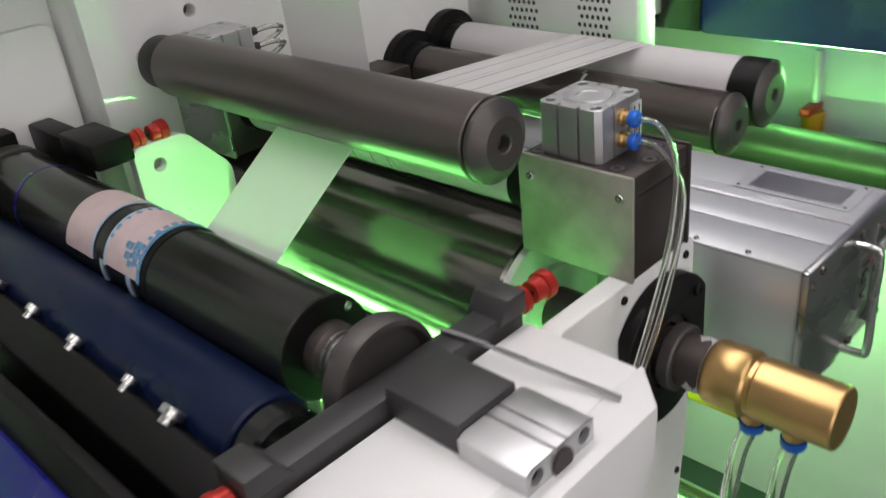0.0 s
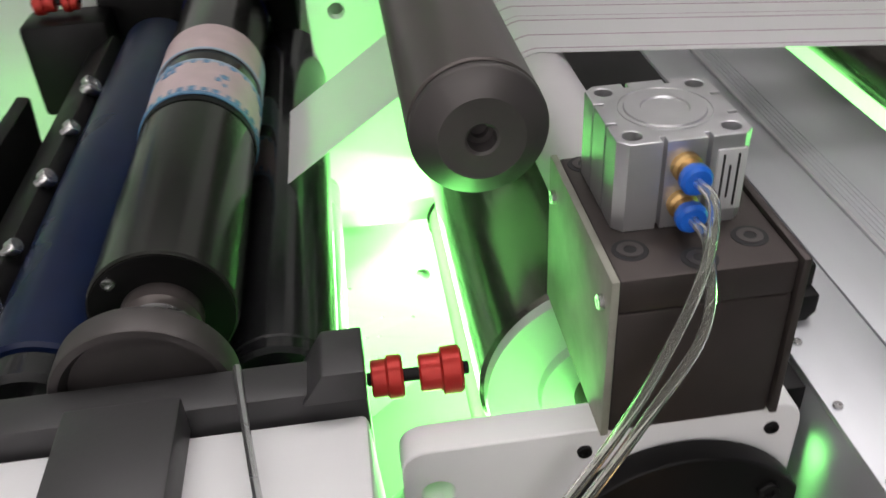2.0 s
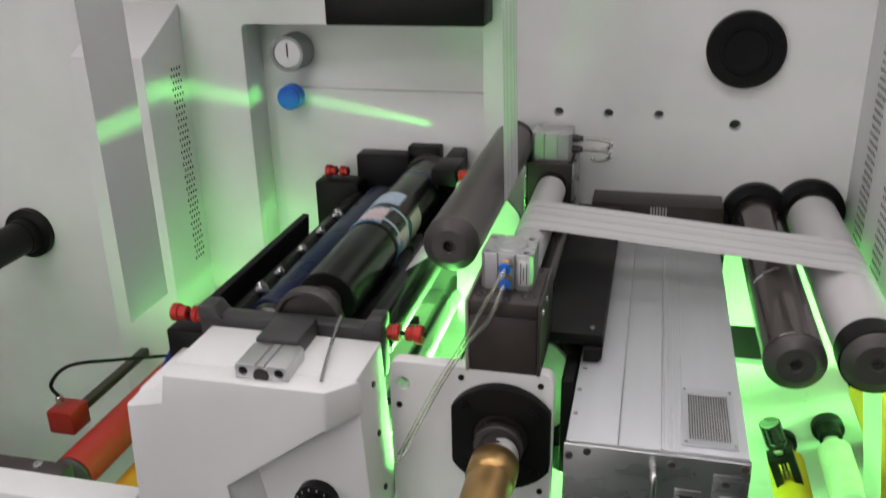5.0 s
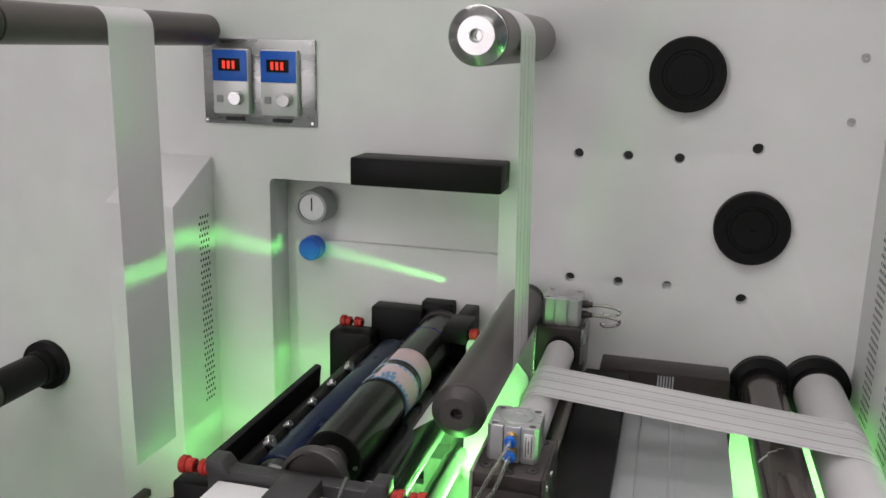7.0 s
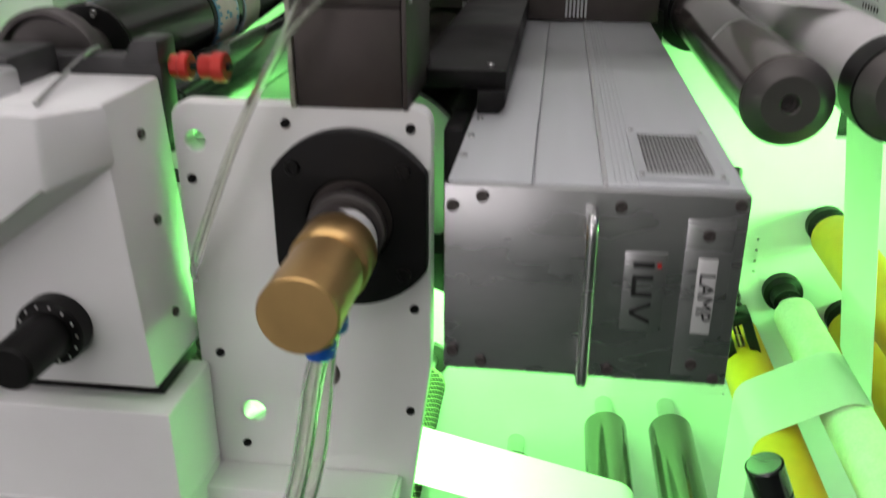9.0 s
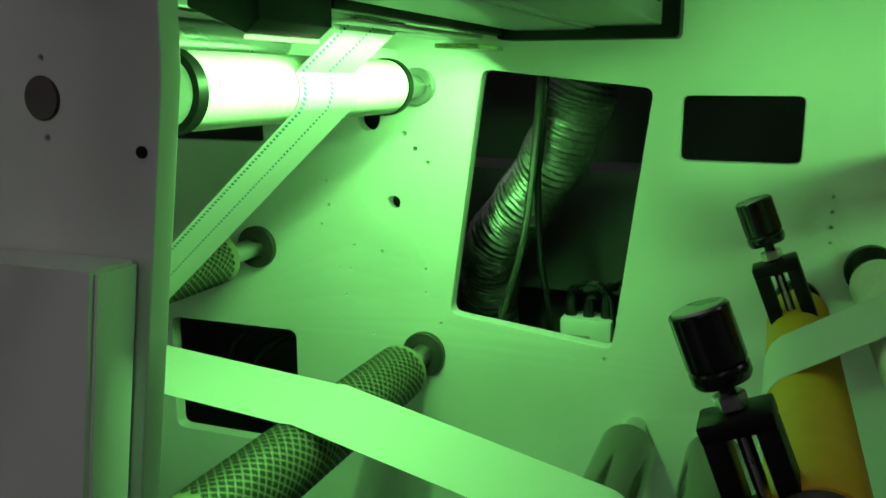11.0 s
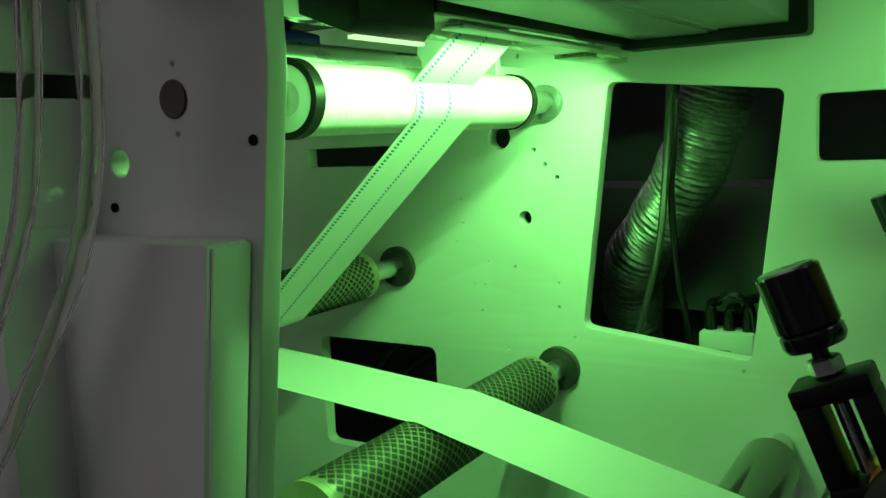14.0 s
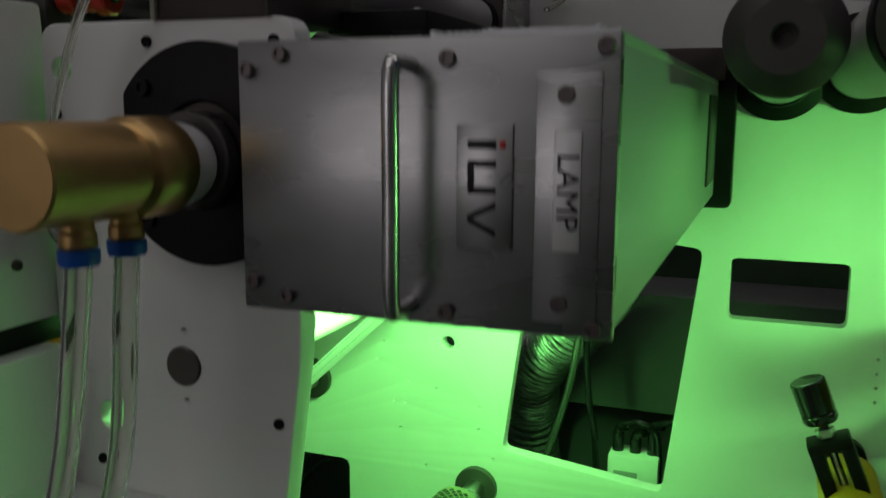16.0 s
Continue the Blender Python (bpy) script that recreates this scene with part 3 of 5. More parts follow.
nip = roller("nip_roller", -0.147, 1.224, 0.0315, 0.166, 0.600, NIPM, "dark grey coated idler roller with a turned end cap", cap=NIPC)
part("rear_collar", lathe([(0.010, 0.6005), (0.0265, 0.6005), (0.0275, 0.602), (0.0275, 0.632), (0.0265, 0.634), (0.010, 0.634)], -0.147, 1.224), BLACK, nip)
ra = roller("idler_roller", 0.228, 1.110, 0.0330, 0.178, 0.625, GLOSSR, "dark grey scratched idler roller on a black flange", "idler rollers", 0.050, 0.014, NIPC)
rb = roller("idler_roller", 0.307, 1.119, 0.0362, 0.178, 0.625, RUBG, "light grey rubber idler roller with black end collar", "idler rollers", 0.051, 0.014, NIPC)
part("collar", tube_ring(0.307, 1.119, 0.030, 0.0372, 0.180, 0.212), BLACK, rb)
for a0, a1, sy, w in ((152, 126, 0.349, 0.005), (126, 104, 0.355, 0.0035), (104, 90, 0.361, 0.0015)):
    part("scratch", strip(arc(0.228, 1.110, 0.0334, a0, a1, 6), sy, sy + w, 0.0003), SIGN, ra, "pale scratch")
roller("top_roller", -0.157, 1.638, 0.034, 0.25, 0.640, NIPM, "dark grey idler roller above the print unit", "upper rollers", cap=STEEL)
roller("top_roller", -0.716, 1.642, 0.026, 0.14, 0.640, NIPM, "dark idler roller beside the control panel", "upper rollers", cap=NIPC)
roller("wall_roller", -1.115, 0.985, 0.033, 0.50, 0.645, BLACK, "short black roller on the rear plate", "upper rollers", 0.05, 0.014, NIPC)
t = thing("rubber_plug", (-0.845, B, 0.82), "dark round plug on the rear plate", "plug")
part("plug", rod(-0.895, 0.80, 0.032, B - 0.03, B + 0.003, 0.003, 36), NIPM, t)
roller("red_roller", -0.742, 0.795, 0.031, 0.20, 0.640, REDR, "orange red rubber roller beside the print unit", cap=NIPC)
roller("yellow_roller", -0.69, 0.722, 0.034, 0.20, 0.640, YELLOW, "yellow rubber roller under the red roller", cap=NIPC)

# cooling drum and its brass rotary joint
drum = thing("cooling_drum", (-0.074, 0.11, 1.042), "polished dark steel cooling drum between the side plates", "drum")
part("shell", lathe([(0, 0.192), (0.071, 0.192), (0.0738, 0.195), (0.0738, 0.640), (0, 0.640)], -0.074, 1.042, 80), DRUM, drum)
part("end_plate", lathe([(0.02, 0.180), (0.040, 0.180), (0.041, 0.186), (0.070, 0.187), (0.0715, 0.1925), (0.02, 0.1925)], -0.074, 1.042, 64), SIGN, drum)
part("shaft", rod(-0.074, 1.042, 0.021, 0.035, 0.193, 0.001, 36), STEELD, drum)
part("shaft_collar", lathe([(0.020, 0.056), (0.0255, 0.056), (0.0268, 0.0575), (0.0268, 0.066), (0.0255, 0.0675), (0.020, 0.0675)], -0.074, 1.042, 40), NIPC, drum)
part("journal", rod(-0.074, 1.042, 0.03, 0.639, B + 0.002, 0.001, 36), STEELD, drum)

fl = thing("bearing_flange", (-0.074, F, 1.044), "black bearing flange with flat sides on the front plate", "flange")
ring = [p for p in circle(-0.074, 1.044, 0.0615, 96)]
ring = [(min(max(x, -0.1255), -0.0225), z) for x, z in ring]
part("flange", plate(ring, [circle(-0.074, 1.044, 0.031, 40)], F - 0.013, F - 0.0005, 0.0015), BLACK, fl)
part("bearing_ring", tube_ring(-0.074, 1.044, 0.0225, 0.0312, F - 0.009, F - 0.001), STEELD, fl)
for a in (45, 135, 225, 315):
    screw(fl, -0.074 + 0.053 * math.cos(radians(a)), F - 0.0125, 1.044 + 0.053 * math.sin(radians(a)), 0.0052, "y", BLACK)

rj = thing("rotary_joint", (-0.074, 0.0, 1.046), "brass rotary water joint on the drum shaft", "rotary joint")
jx, jz = -0.0722, 1.0405
body = part("joint_body", lathe([(0, -0.063), (0.0224, -0.063), (0.0236, -0.0617), (0.0236, -0.004), (0.0222, -0.0022), (0.0222, 0.001), (0.0248, 0.0028), (0.0256, 0.0045), (0.0256, 0.030), (0.0235, 0.0345), (0.014, 0.0345), (0, 0.0345)], jx, jz, 56), BRASS, rj)
part("thread_seal", lathe([(0.0205, 0.034), (0.0226, 0.035), (0.0219, 0.040), (0.0226, 0.044), (0.0217, 0.050), (0.0205, 0.053)], jx, jz, 40), PAPER, rj, "white sealing tape on the thread")
for k, (fx, fy) in enumerate(((-0.070, -0.030), (-0.070, 0.002))):
    f = part("fitting", lathe([(0, 1.006), (0.0075, 1.006), (0.0085, 1.0075), (0.0085, 1.013), (0.0075, 1.0145), (0.0075, 1.030), (0, 1.030)], fx, fy, 20, "z"), BRASS, rj)
    part("push_ring", lathe([(0, 0.9985), (0.0088, 0.9985), (0.0095, 1.0005), (0.0095, 1.006), (0, 1.006)], fx, fy, 20, "z"), BLUE, f, "blue push-in ring")
solid("water_hose", pipe([(-0.070, -0.030, 1.002), (-0.078, -0.026, 0.971), (-0.092, -0.024, 0.90), (-0.110, -0.024, 0.845), (-0.138, -0.025, 0.80), (-0.176, -0.027, 0.743), (-0.215, -0.030, 0.66), (-0.235, -0.032, 0.5), (-0.235, -0.032, 0.0)], 0.0064, 18, 10), TUBE, "clear water hose hanging from the brass joint", "hose", "water hoses")
solid("water_hose", pipe([(-0.070, 0.002, 1.002), (-0.078, 0.008, 0.972), (-0.090, 0.012, 0.89), (-0.110, 0.010, 0.825), (-0.140, 0.006, 0.775), (-0.172, -0.004, 0.72), (-0.200, -0.028, 0.64), (-0.212, -0.034, 0.5), (-0.212, -0.034, 0.0)], 0.0064, 18, 10), TUBE, "clear water hose hanging from the brass joint", "hose", "water hoses")

# white textured roller under the curing lamp
CX, CZ = -0.112, 0.917
chill = thing("guide_roller", (CX, 0.21, CZ), "white textured guide roller lit by the curing lamp", "roller")
part("sleeve", lathe([(0, 0.208), (0.0288, 0.208), (0.0288, 0.566), (0, 0.561)], CX, CZ, 56), CHILL, chill)
part("end_ring", tube_ring(CX, CZ, 0.0255, 0.0308, 0.198, 0.2095), BLACK, chill)
part("bearing", tube_ring(CX, CZ, 0.0135, 0.0253, 0.199, 0.2098), SIGN, chill)
part("end_ring", tube_ring(CX, CZ, 0.02, 0.0306, 0.565, 0.576), BLACK, chill)
part("shaft", rod(CX, CZ, 0.0135, 0.101, B - 0.012, 0.001, 32), STEEL, chill)
part("boss", lathe([(0.0135, B - 0.010), (0.0205, B - 0.010), (0.0215, B - 0.009), (0.0215, B + 0.001), (0.0135, B + 0.001)], CX, CZ, 40), ALU, chill)
screw(chill, CX + 0.016, B - 0.0095, CZ + 0.008, 0.0025)


def knurled(name, x, z, r, y0, y1, label):
    """A roller with a sleeve of dark lozenge dimples in a light net."""
    t = thing(name, (x, y0, z), label, "roller", "knurled rollers")
    part("core", rod(x, z, r, y0, y1, 0.002, 60), KNURL, t)
    vs, fs = [], []
    na, p = 22, 0.0108
    ny = int((y1 - y0 - 0.016) / (p / 2))
    for i in range(ny):
        for k in range(na):
            a = 2 * math.pi * (k + (0.5 if i % 2 else 0)) / na
            y = y0 + 0.009 + i * p / 2
            da, n = 2 * math.pi / na * 0.41, len(vs)
            for aa, yy, rr in ((a - da, y, r + 0.0003), (a, y - p * 0.41, r + 0.0003), (a + da, y, r + 0.0003), (a, y + p * 0.41, r + 0.0003), (a, y, r + 0.0004)):
                vs.append((x + rr * math.cos(aa), yy, z + rr * math.sin(aa)))
            fs += [(n, n + 1, n + 4), (n + 1, n + 2, n + 4), (n + 2, n + 3, n + 4), (n + 3, n, n + 4)]
    tagged(part("dimple", raw(vs, fs, False), DIMPLE, t), kind="stuff")
    part("end_ring", tube_ring(x, z, 0.018, r + 0.0006, y0 - 0.006, y0 + 0.001), KNURL, t)
    part("shaft", rod(x, z, 0.0125, y0 - 0.02, B + 0.002, 0.001, 28), STEEL, t)
    part("boss", lathe([(0.0125, B - 0.008), (0.0265, B - 0.008), (0.0275, B - 0.007), (0.0275, B + 0.001), (0.0125, B + 0.001)], x, z, 40), NIPC, t)
    return t


k2 = knurled("knurled_roller", -0.341, 0.709, 0.030, 0.16, 0.580, "knurled grey guide roller on the rear plate")
k3 = knurled("knurled_roller", -0.105, 0.590, 0.0325, 0.19, 0.590, "knurled grey guide roller carrying the paper")
s1 = roller("chrome_roller", 0.158, 0.530, 0.030, 0.13, 0.600, DRUM, "smooth steel guide roller low in the press", "low rollers", None, 0.013, NIPC)
s2 = roller("chrome_roller", 0.249, 0.534, 0.030, 0.13, 0.600, DRUM, "smooth steel guide roller low in the press", "low rollers", None, 0.013, NIPC)
s3 = roller("chrome_roller", 0.03, 0.45, 0.030, 0.13, 0.600, DRUM, "smooth steel guide roller low in the press", "low rollers", None, 0.013, NIPC)
y1 = roller("yellow_roller", 0.318, 0.695, 0.029, 0.14, 0.600, YELLOW, "yellow rubber covered guide roller", "yellow rollers", 0.024, 0.012, NIPC)
y2 = roller("yellow_roller", 0.428, 0.835, 0.030, 0.14, 0.620, YELLOW, "yellow rubber covered guide roller", "yellow rollers", 0.026, 0.012, NIPC)
y3 = roller("yellow_roller", 0.475, 0.700, 0.034, 0.14, 0.620, YELLOW, "yellow rubber covered guide roller", "yellow rollers", 0.026, 0.012, NIPC)
w1 = roller("white_roller", 0.386, 0.735, 0.026, 0.14, 0.590, CHILL, "white guide roller between the yellow rollers", "low rollers", 0.026, 0.012, NIPC)

# nip roller above the lamp, carried by the two bearing blocks
gx, gz = -0.0815, 1.164
gr = thing("grey_roller", (gx, 0.18, gz), "light grey rubber roller between the bearing blocks", "roller")
part("sleeve", rod(gx, gz, 0.0225, 0.200, 0.560, 0.0015, 48), RUBG, gr)
part("collar", rod(gx, gz, 0.0235, 0.186, 0.2005, 0.001, 40), BLACK, gr)
part("collar", rod(gx, gz, 0.0245, 0.5595, 0.574, 0.001, 40), BLACK, gr)
part("shaft", rod(gx, gz, 0.010, 0.17, 0.60, 0.001, 24), STEEL, gr)

# ---- bearing blocks with pneumatic cylinders ----


def compact_cylinder(cx, cy, z0, z1, h, label, on):
    """A square aluminium short-stroke cylinder that stands on a block."""
    t = thing("pneumatic_cylinder", (cx, cy, z0), label, "pneumatic cylinder", "pneumatic cylinders")
    o, c, g = h, h * 0.40, h * 0.10
    pts = []
    for q in range(4):
        for x, y in ((-o * 0.40, -o), (-o * 0.40, -o + g * 1.6), (-o * 0.28, -o + g * 1.6), (-o * 0.28, -o), (o * 0.28, -o), (o * 0.28, -o + g * 1.6), (o * 0.40, -o + g * 1.6), (o * 0.40, -o), (o * 0.86, -o), (o, -o * 0.86)):
            a = q * math.pi / 2
            pts.append((x * math.cos(a) - y * math.sin(a), x * math.sin(a) + y * math.cos(a)))
    hs = [circle(sx * h * 0.75, sy * h * 0.75, h * 0.165, 20) for sx in (-1, 1) for sy in (-1, 1)]
    me = plate(pts, hs, -(z1 - z0) / 2, (z1 - z0) / 2, 0.0006)
    me.transform(Matrix.Translation((cx, cy, (z0 + z1) / 2)) @ Matrix.Rotation(radians(-90), 4, "X"))
    part("body", me, ALU, t)
    part("bore_cap", lathe([(0, z1 + 0.0002), (h * 0.36, z1 + 0.0002), (h * 0.38, z1 + 0.0008), (h * 0.62, z1 + 0.0008), (h * 0.65, z1 - 0.0006), (h * 0.70, z1 - 0.0006), (h * 0.72, z1 + 0.0004), (h * 0.73, z1 - 0.002), (0, z1 - 0.002)], cx, cy, 48, "z"), ALU, t)
    # screw heads coloured near-black to deepen the shade in the corner holes
    for sx in (-1, 1):
        for sy in (-1, 1):
            part("screw", lathe([(0, z1 - 0.010), (h * 0.07, z1 - 0.010), (h * 0.07, z1 - 0.007), (h * 0.14, z1 - 0.007), (h * 0.162, z1 - 0.014), (0, z1 - 0.014)], cx + sx * h * 0.75, cy + sy * h * 0.75, 16, "z"), DARK, t)
    return t


def fitting(parent, x, y, z, d=-1):
    f = part("fitting", lathe([(0, y), (0.0058, y), (0.0062, y + d * 0.001), (0.0062, y + d * 0.006), (0.0048, y + d * 0.007), (0.0048, y + d * 0.011), (0, y + d * 0.011)], x, z, 16), BRASS, parent)
    part("push_ring", lathe([(0, y + d * 0.017), (0.0052, y + d * 0.017), (0.0064, y + d * 0.0155), (0.0064, y + d * 0.0125), (0.0052, y + d * 0.0105), (0, y + d * 0.0105)], x, z, 20), BLUE, f, "blue push-in ring")


bl = thing("bearing_block", (-0.074, 0.13, 1.119), "dark steel bearing block with zinc-plated side cover on the front plate", "bearing block", "bearing blocks")
part("block", box(-0.1085, -0.038, 0.0815, 0.178, 1.1195, 1.184, 0.0012), STEELD, bl)
part("top_plate", box(-0.1085, -0.038, 0.0815, 0.178, 1.1845, 1.2005, 0.0012), STEELD, bl)
sp = part("side_cover", box(-0.1125, -0.109, 0.0795, 0.180, 1.1195, 1.202, 0.0008), TARN, bl, "tarnished zinc-plated side cover")
for y, z in ((0.089, 1.186), (0.168, 1.186)):
    screw(sp, -0.1125, y, z, 0.0032, -1)
sp = part("side_cover", box(-0.0375, -0.034, 0.0795, 0.180, 1.1195, 1.202, 0.0008), STEELD, bl)
for y, z in ((0.089, 1.190), (0.12, 1.190)):
    screw(sp, -0.034, y, z, 0.0032, 1)
for x, y in ((-0.099, 0.1005), (-0.050, 0.1005), (-0.0745, 0.090), (-0.099, 0.170), (-0.050, 0.170)):
    # near-black disc on the solid top that paints the shade of a counterbore
    h = part("bolt_shade_disc", rod(x, y, 0.0074, 1.1990, 1.2008, 0.0003, 24, "z"), DARK, bl)
    part("bolt_head", tube_ring(x, y, 0.0027, 0.0052, 1.2004, 1.2012, 20, "z"), NIPC, h)
cy1 = compact_cylinder(-0.0750, 0.1400, 1.2005, 1.2405, 0.0265, "square aluminium pneumatic cylinder with two brass fittings", bl)
for z in (1.2290, 1.2120):
    fitting(cy1, -0.0750, 0.116, z)
lab = part("label_plate", box(-0.0625, -0.0505, 0.1118, 0.1140, 1.207, 1.2345, 0.0003), SIGN, cy1, "small white type label")
for k, x in enumerate((-0.0600, -0.0572, -0.0540)):
    part("label_bar", box(x - 0.0004, x + 0.0004, 0.1113, 0.1119, 1.209 + 0.004 * (k % 2), 1.2325 - 0.005 * (k == 1), 0.0001), PRINT, cy1)
for z, dx, dy in ((1.2290, 0.0, 0.0), (1.2120, 0.0035, -0.005)):
    solid("air_hose", pipe([(-0.0750, 0.099, z), (-0.0755, 0.082, z - 0.001), (-0.087 + dx, 0.062 + dy * 0.6, z - 0.020), (-0.109 + dx, 0.052 + dy, 1.165), (-0.137 + dx, 0.049 + dy, 1.115), (-0.163 + dx, 0.053 + dy * 0.6, 1.06), (-0.184 + dx, 0.062, 1.015), (-0.194, 0.079, 0.992), (-0.1965, 0.10, 0.975)], 0.0022, 12, 10), TUBE, "clear air hose from the pneumatic cylinder", "hose", "air hoses")

br = thing("bearing_block", (-0.09, 0.60, 1.10), "dark steel rear bearing block behind the grey roller", "bearing block", "bearing blocks")
part("block", box(-0.120, -0.052, 0.573, B + 0.001, 1.118, 1.2005, 0.0012), STEELD, br)
part("side_cover", box(-0.1245, -0.1205, 0.570, B + 0.001, 1.118, 1.203, 0.0008), STEELB, br, "bright brushed steel side cover")
part("side_cover", box(-0.0515, -0.0475, 0.570, B + 0.001, 1.118, 1.203, 0.0008), STEELB, br, "bright brushed steel side cover")
cy2 = compact_cylinder(-0.086, 0.620, 1.2005, 1.243, 0.0295, "square aluminium pneumatic cylinder on the rear block", br)
for z in (1.232, 1.215):
    part("fitting", lathe([(0, -0.057), (0.006, -0.057), (0.006, -0.046), (0.0045, -0.046), (0.0045, -0.040), (0, -0.040)], 0.612, z, 14, "x"), STEELD, cy2)
    solid("air_hose", pipe([(-0.041, 0.612, z), (-0.02, 0.612, z), (0.0, 0.62, z - 0.006), (0.0, 0.64, z - 0.02), (-0.02, 0.655, z - 0.03), (-0.03, B + 0.004, z - 0.03)], 0.003, 10, 8), TUBE, "clear air hose at the rear block", "hose", "air hoses")

# ---- curing lamp ----
lamp = thing("curing_lamp", (0.085, 0.32, 0.978), "long aluminium curing lamp case with steel front panel", "lamp housing")
LZ0, LZ1 = 0.979, 1.100
case = part("case", box(0.0015, 0.1685, 0.004, B + 0.012, LZ0 + 0.001, LZ1 - 0.003, 0.002), ALUL, lamp)
part("top_strip", box(0.0015, 0.0495, 0.004, 0.655, LZ1 - 0.0035, LZ1, 0.0007), ALUL, lamp)
part("top_strip", box(0.0507, 0.0905, 0.004, 0.655, LZ1 - 0.0035, LZ1, 0.0007), ALUL, lamp)
part("top_strip", box(0.0915, 0.1685, 0.004, 0.655, LZ1 - 0.0035, LZ1 + 0.0012, 0.0007), ALUL, lamp)
part("ridge", box(0.0895, 0.0925, 0.004, 0.655, LZ1 - 0.001, LZ1 + 0.0022, 0.0008), ALU, lamp)
for k in range(5):
    part("groove", box(0.0965 + 0.0032 * k, 0.0982 + 0.0032 * k, 0.006, 0.655, LZ1 + 0.0005, LZ1 + 0.0018, 0.0003), ALUL, lamp)
for k in range(6):
    part("fin", box(0.068 + 0.0045 * k, 0.0705 + 0.0045 * k, 0.6005, 0.6045, 1.106, 1.130, 0.0004), ALU, lamp)
part("tail_block", box(-0.022, 0.177, 0.605, B + 0.001, LZ1 + 0.001, 1.134, 0.002), STEELD, lamp, "dark tail housing at the rear plate")
pan = part("front_panel", box(0.0, 0.17, -0.002, 0.0045, LZ0, LZ1 - 0.0005, 0.001), STEELB, lamp, "brushed steel front panel")
for x, z in ((0.005, 1.087), (0.022, 1.0935), (0.100, 1.0905), (0.1495, 1.076), (0.1645, 1.0945), (0.0055, 0.992), (0.023, 0.986), (0.100, 0.9855), (0.1485, 0.993), (0.1625, 0.9835)):
    screw(pan, x, -0.002, z, 0.0036, "y", NIPM)
part("handle", pipe([(0.084, -0.001, 1.088), (0.084, -0.017, 1.088), (0.084, -0.0235, 1.082), (0.084, -0.0235, 1.035), (0.084, -0.0235, 0.993), (0.084, -0.017, 0.987), (0.084, -0.001, 0.987)], 0.0036, 16, 10), STEEL, pan, "polished steel pull handle")
part("sign_base", box(0.1375, 0.1635, -0.0032, -0.0018, 0.985, 1.085, 0.0005), STEELB, pan)
lab = part("lamp_sign", box(0.1453, 0.1563, -0.0046, -0.003, 1.0145, 1.062, 0.0005), SIGN, pan, "silver sign plate")
down = Matrix.Rotation(radians(90), 4, "X")
part("lettering", text_mesh("LAMP", 0.0125, Matrix.Translation((0.1508, -0.0050, 1.0383)) @ Matrix.Rotation(radians(90), 4, "Y") @ down, 0.0002), PRINT, lab)
lg = part("maker_plate", box(0.1045, 0.1285, -0.0036, -0.0018, 1.0135, 1.064, 0.0008), STEELB, pan, "maker's plate with a dark mark")
part("mark", box(0.1095, 0.1215, -0.0042, -0.0034, 1.0545, 1.0580, 0.0002), PRINT, lg)
part("mark", box(0.1230, 0.1255, -0.0042, -0.0034, 1.0548, 1.0577, 0.0002), REDP, lg, "red dot of the mark")
for z0, z1 in ((1.0470, 1.0498), (1.0362, 1.0390)):
    part("mark", box(0.1112, 0.1215, -0.0042, -0.0034, z0, z1, 0.0002), PRINT, lg)
part("mark", prism(rounded([(0.1095, 1.0362), (0.1120, 1.0362), (0.1120, 1.0498), (0.1095, 1.0498)], 0.001), -0.0042, -0.0034, 0.0001), PRINT, lg)
for z0, z1 in ((1.0318, 1.0262), (1.0200, 1.0256)):
    part("mark", prism([(0.1215, z0 - 0.0014), (0.1215, z0 + 0.0014), (0.1095, z1 + 0.0012), (0.1095, z1 - 0.0012)], -0.0042, -0.0034, 0.0001), PRINT, lg)


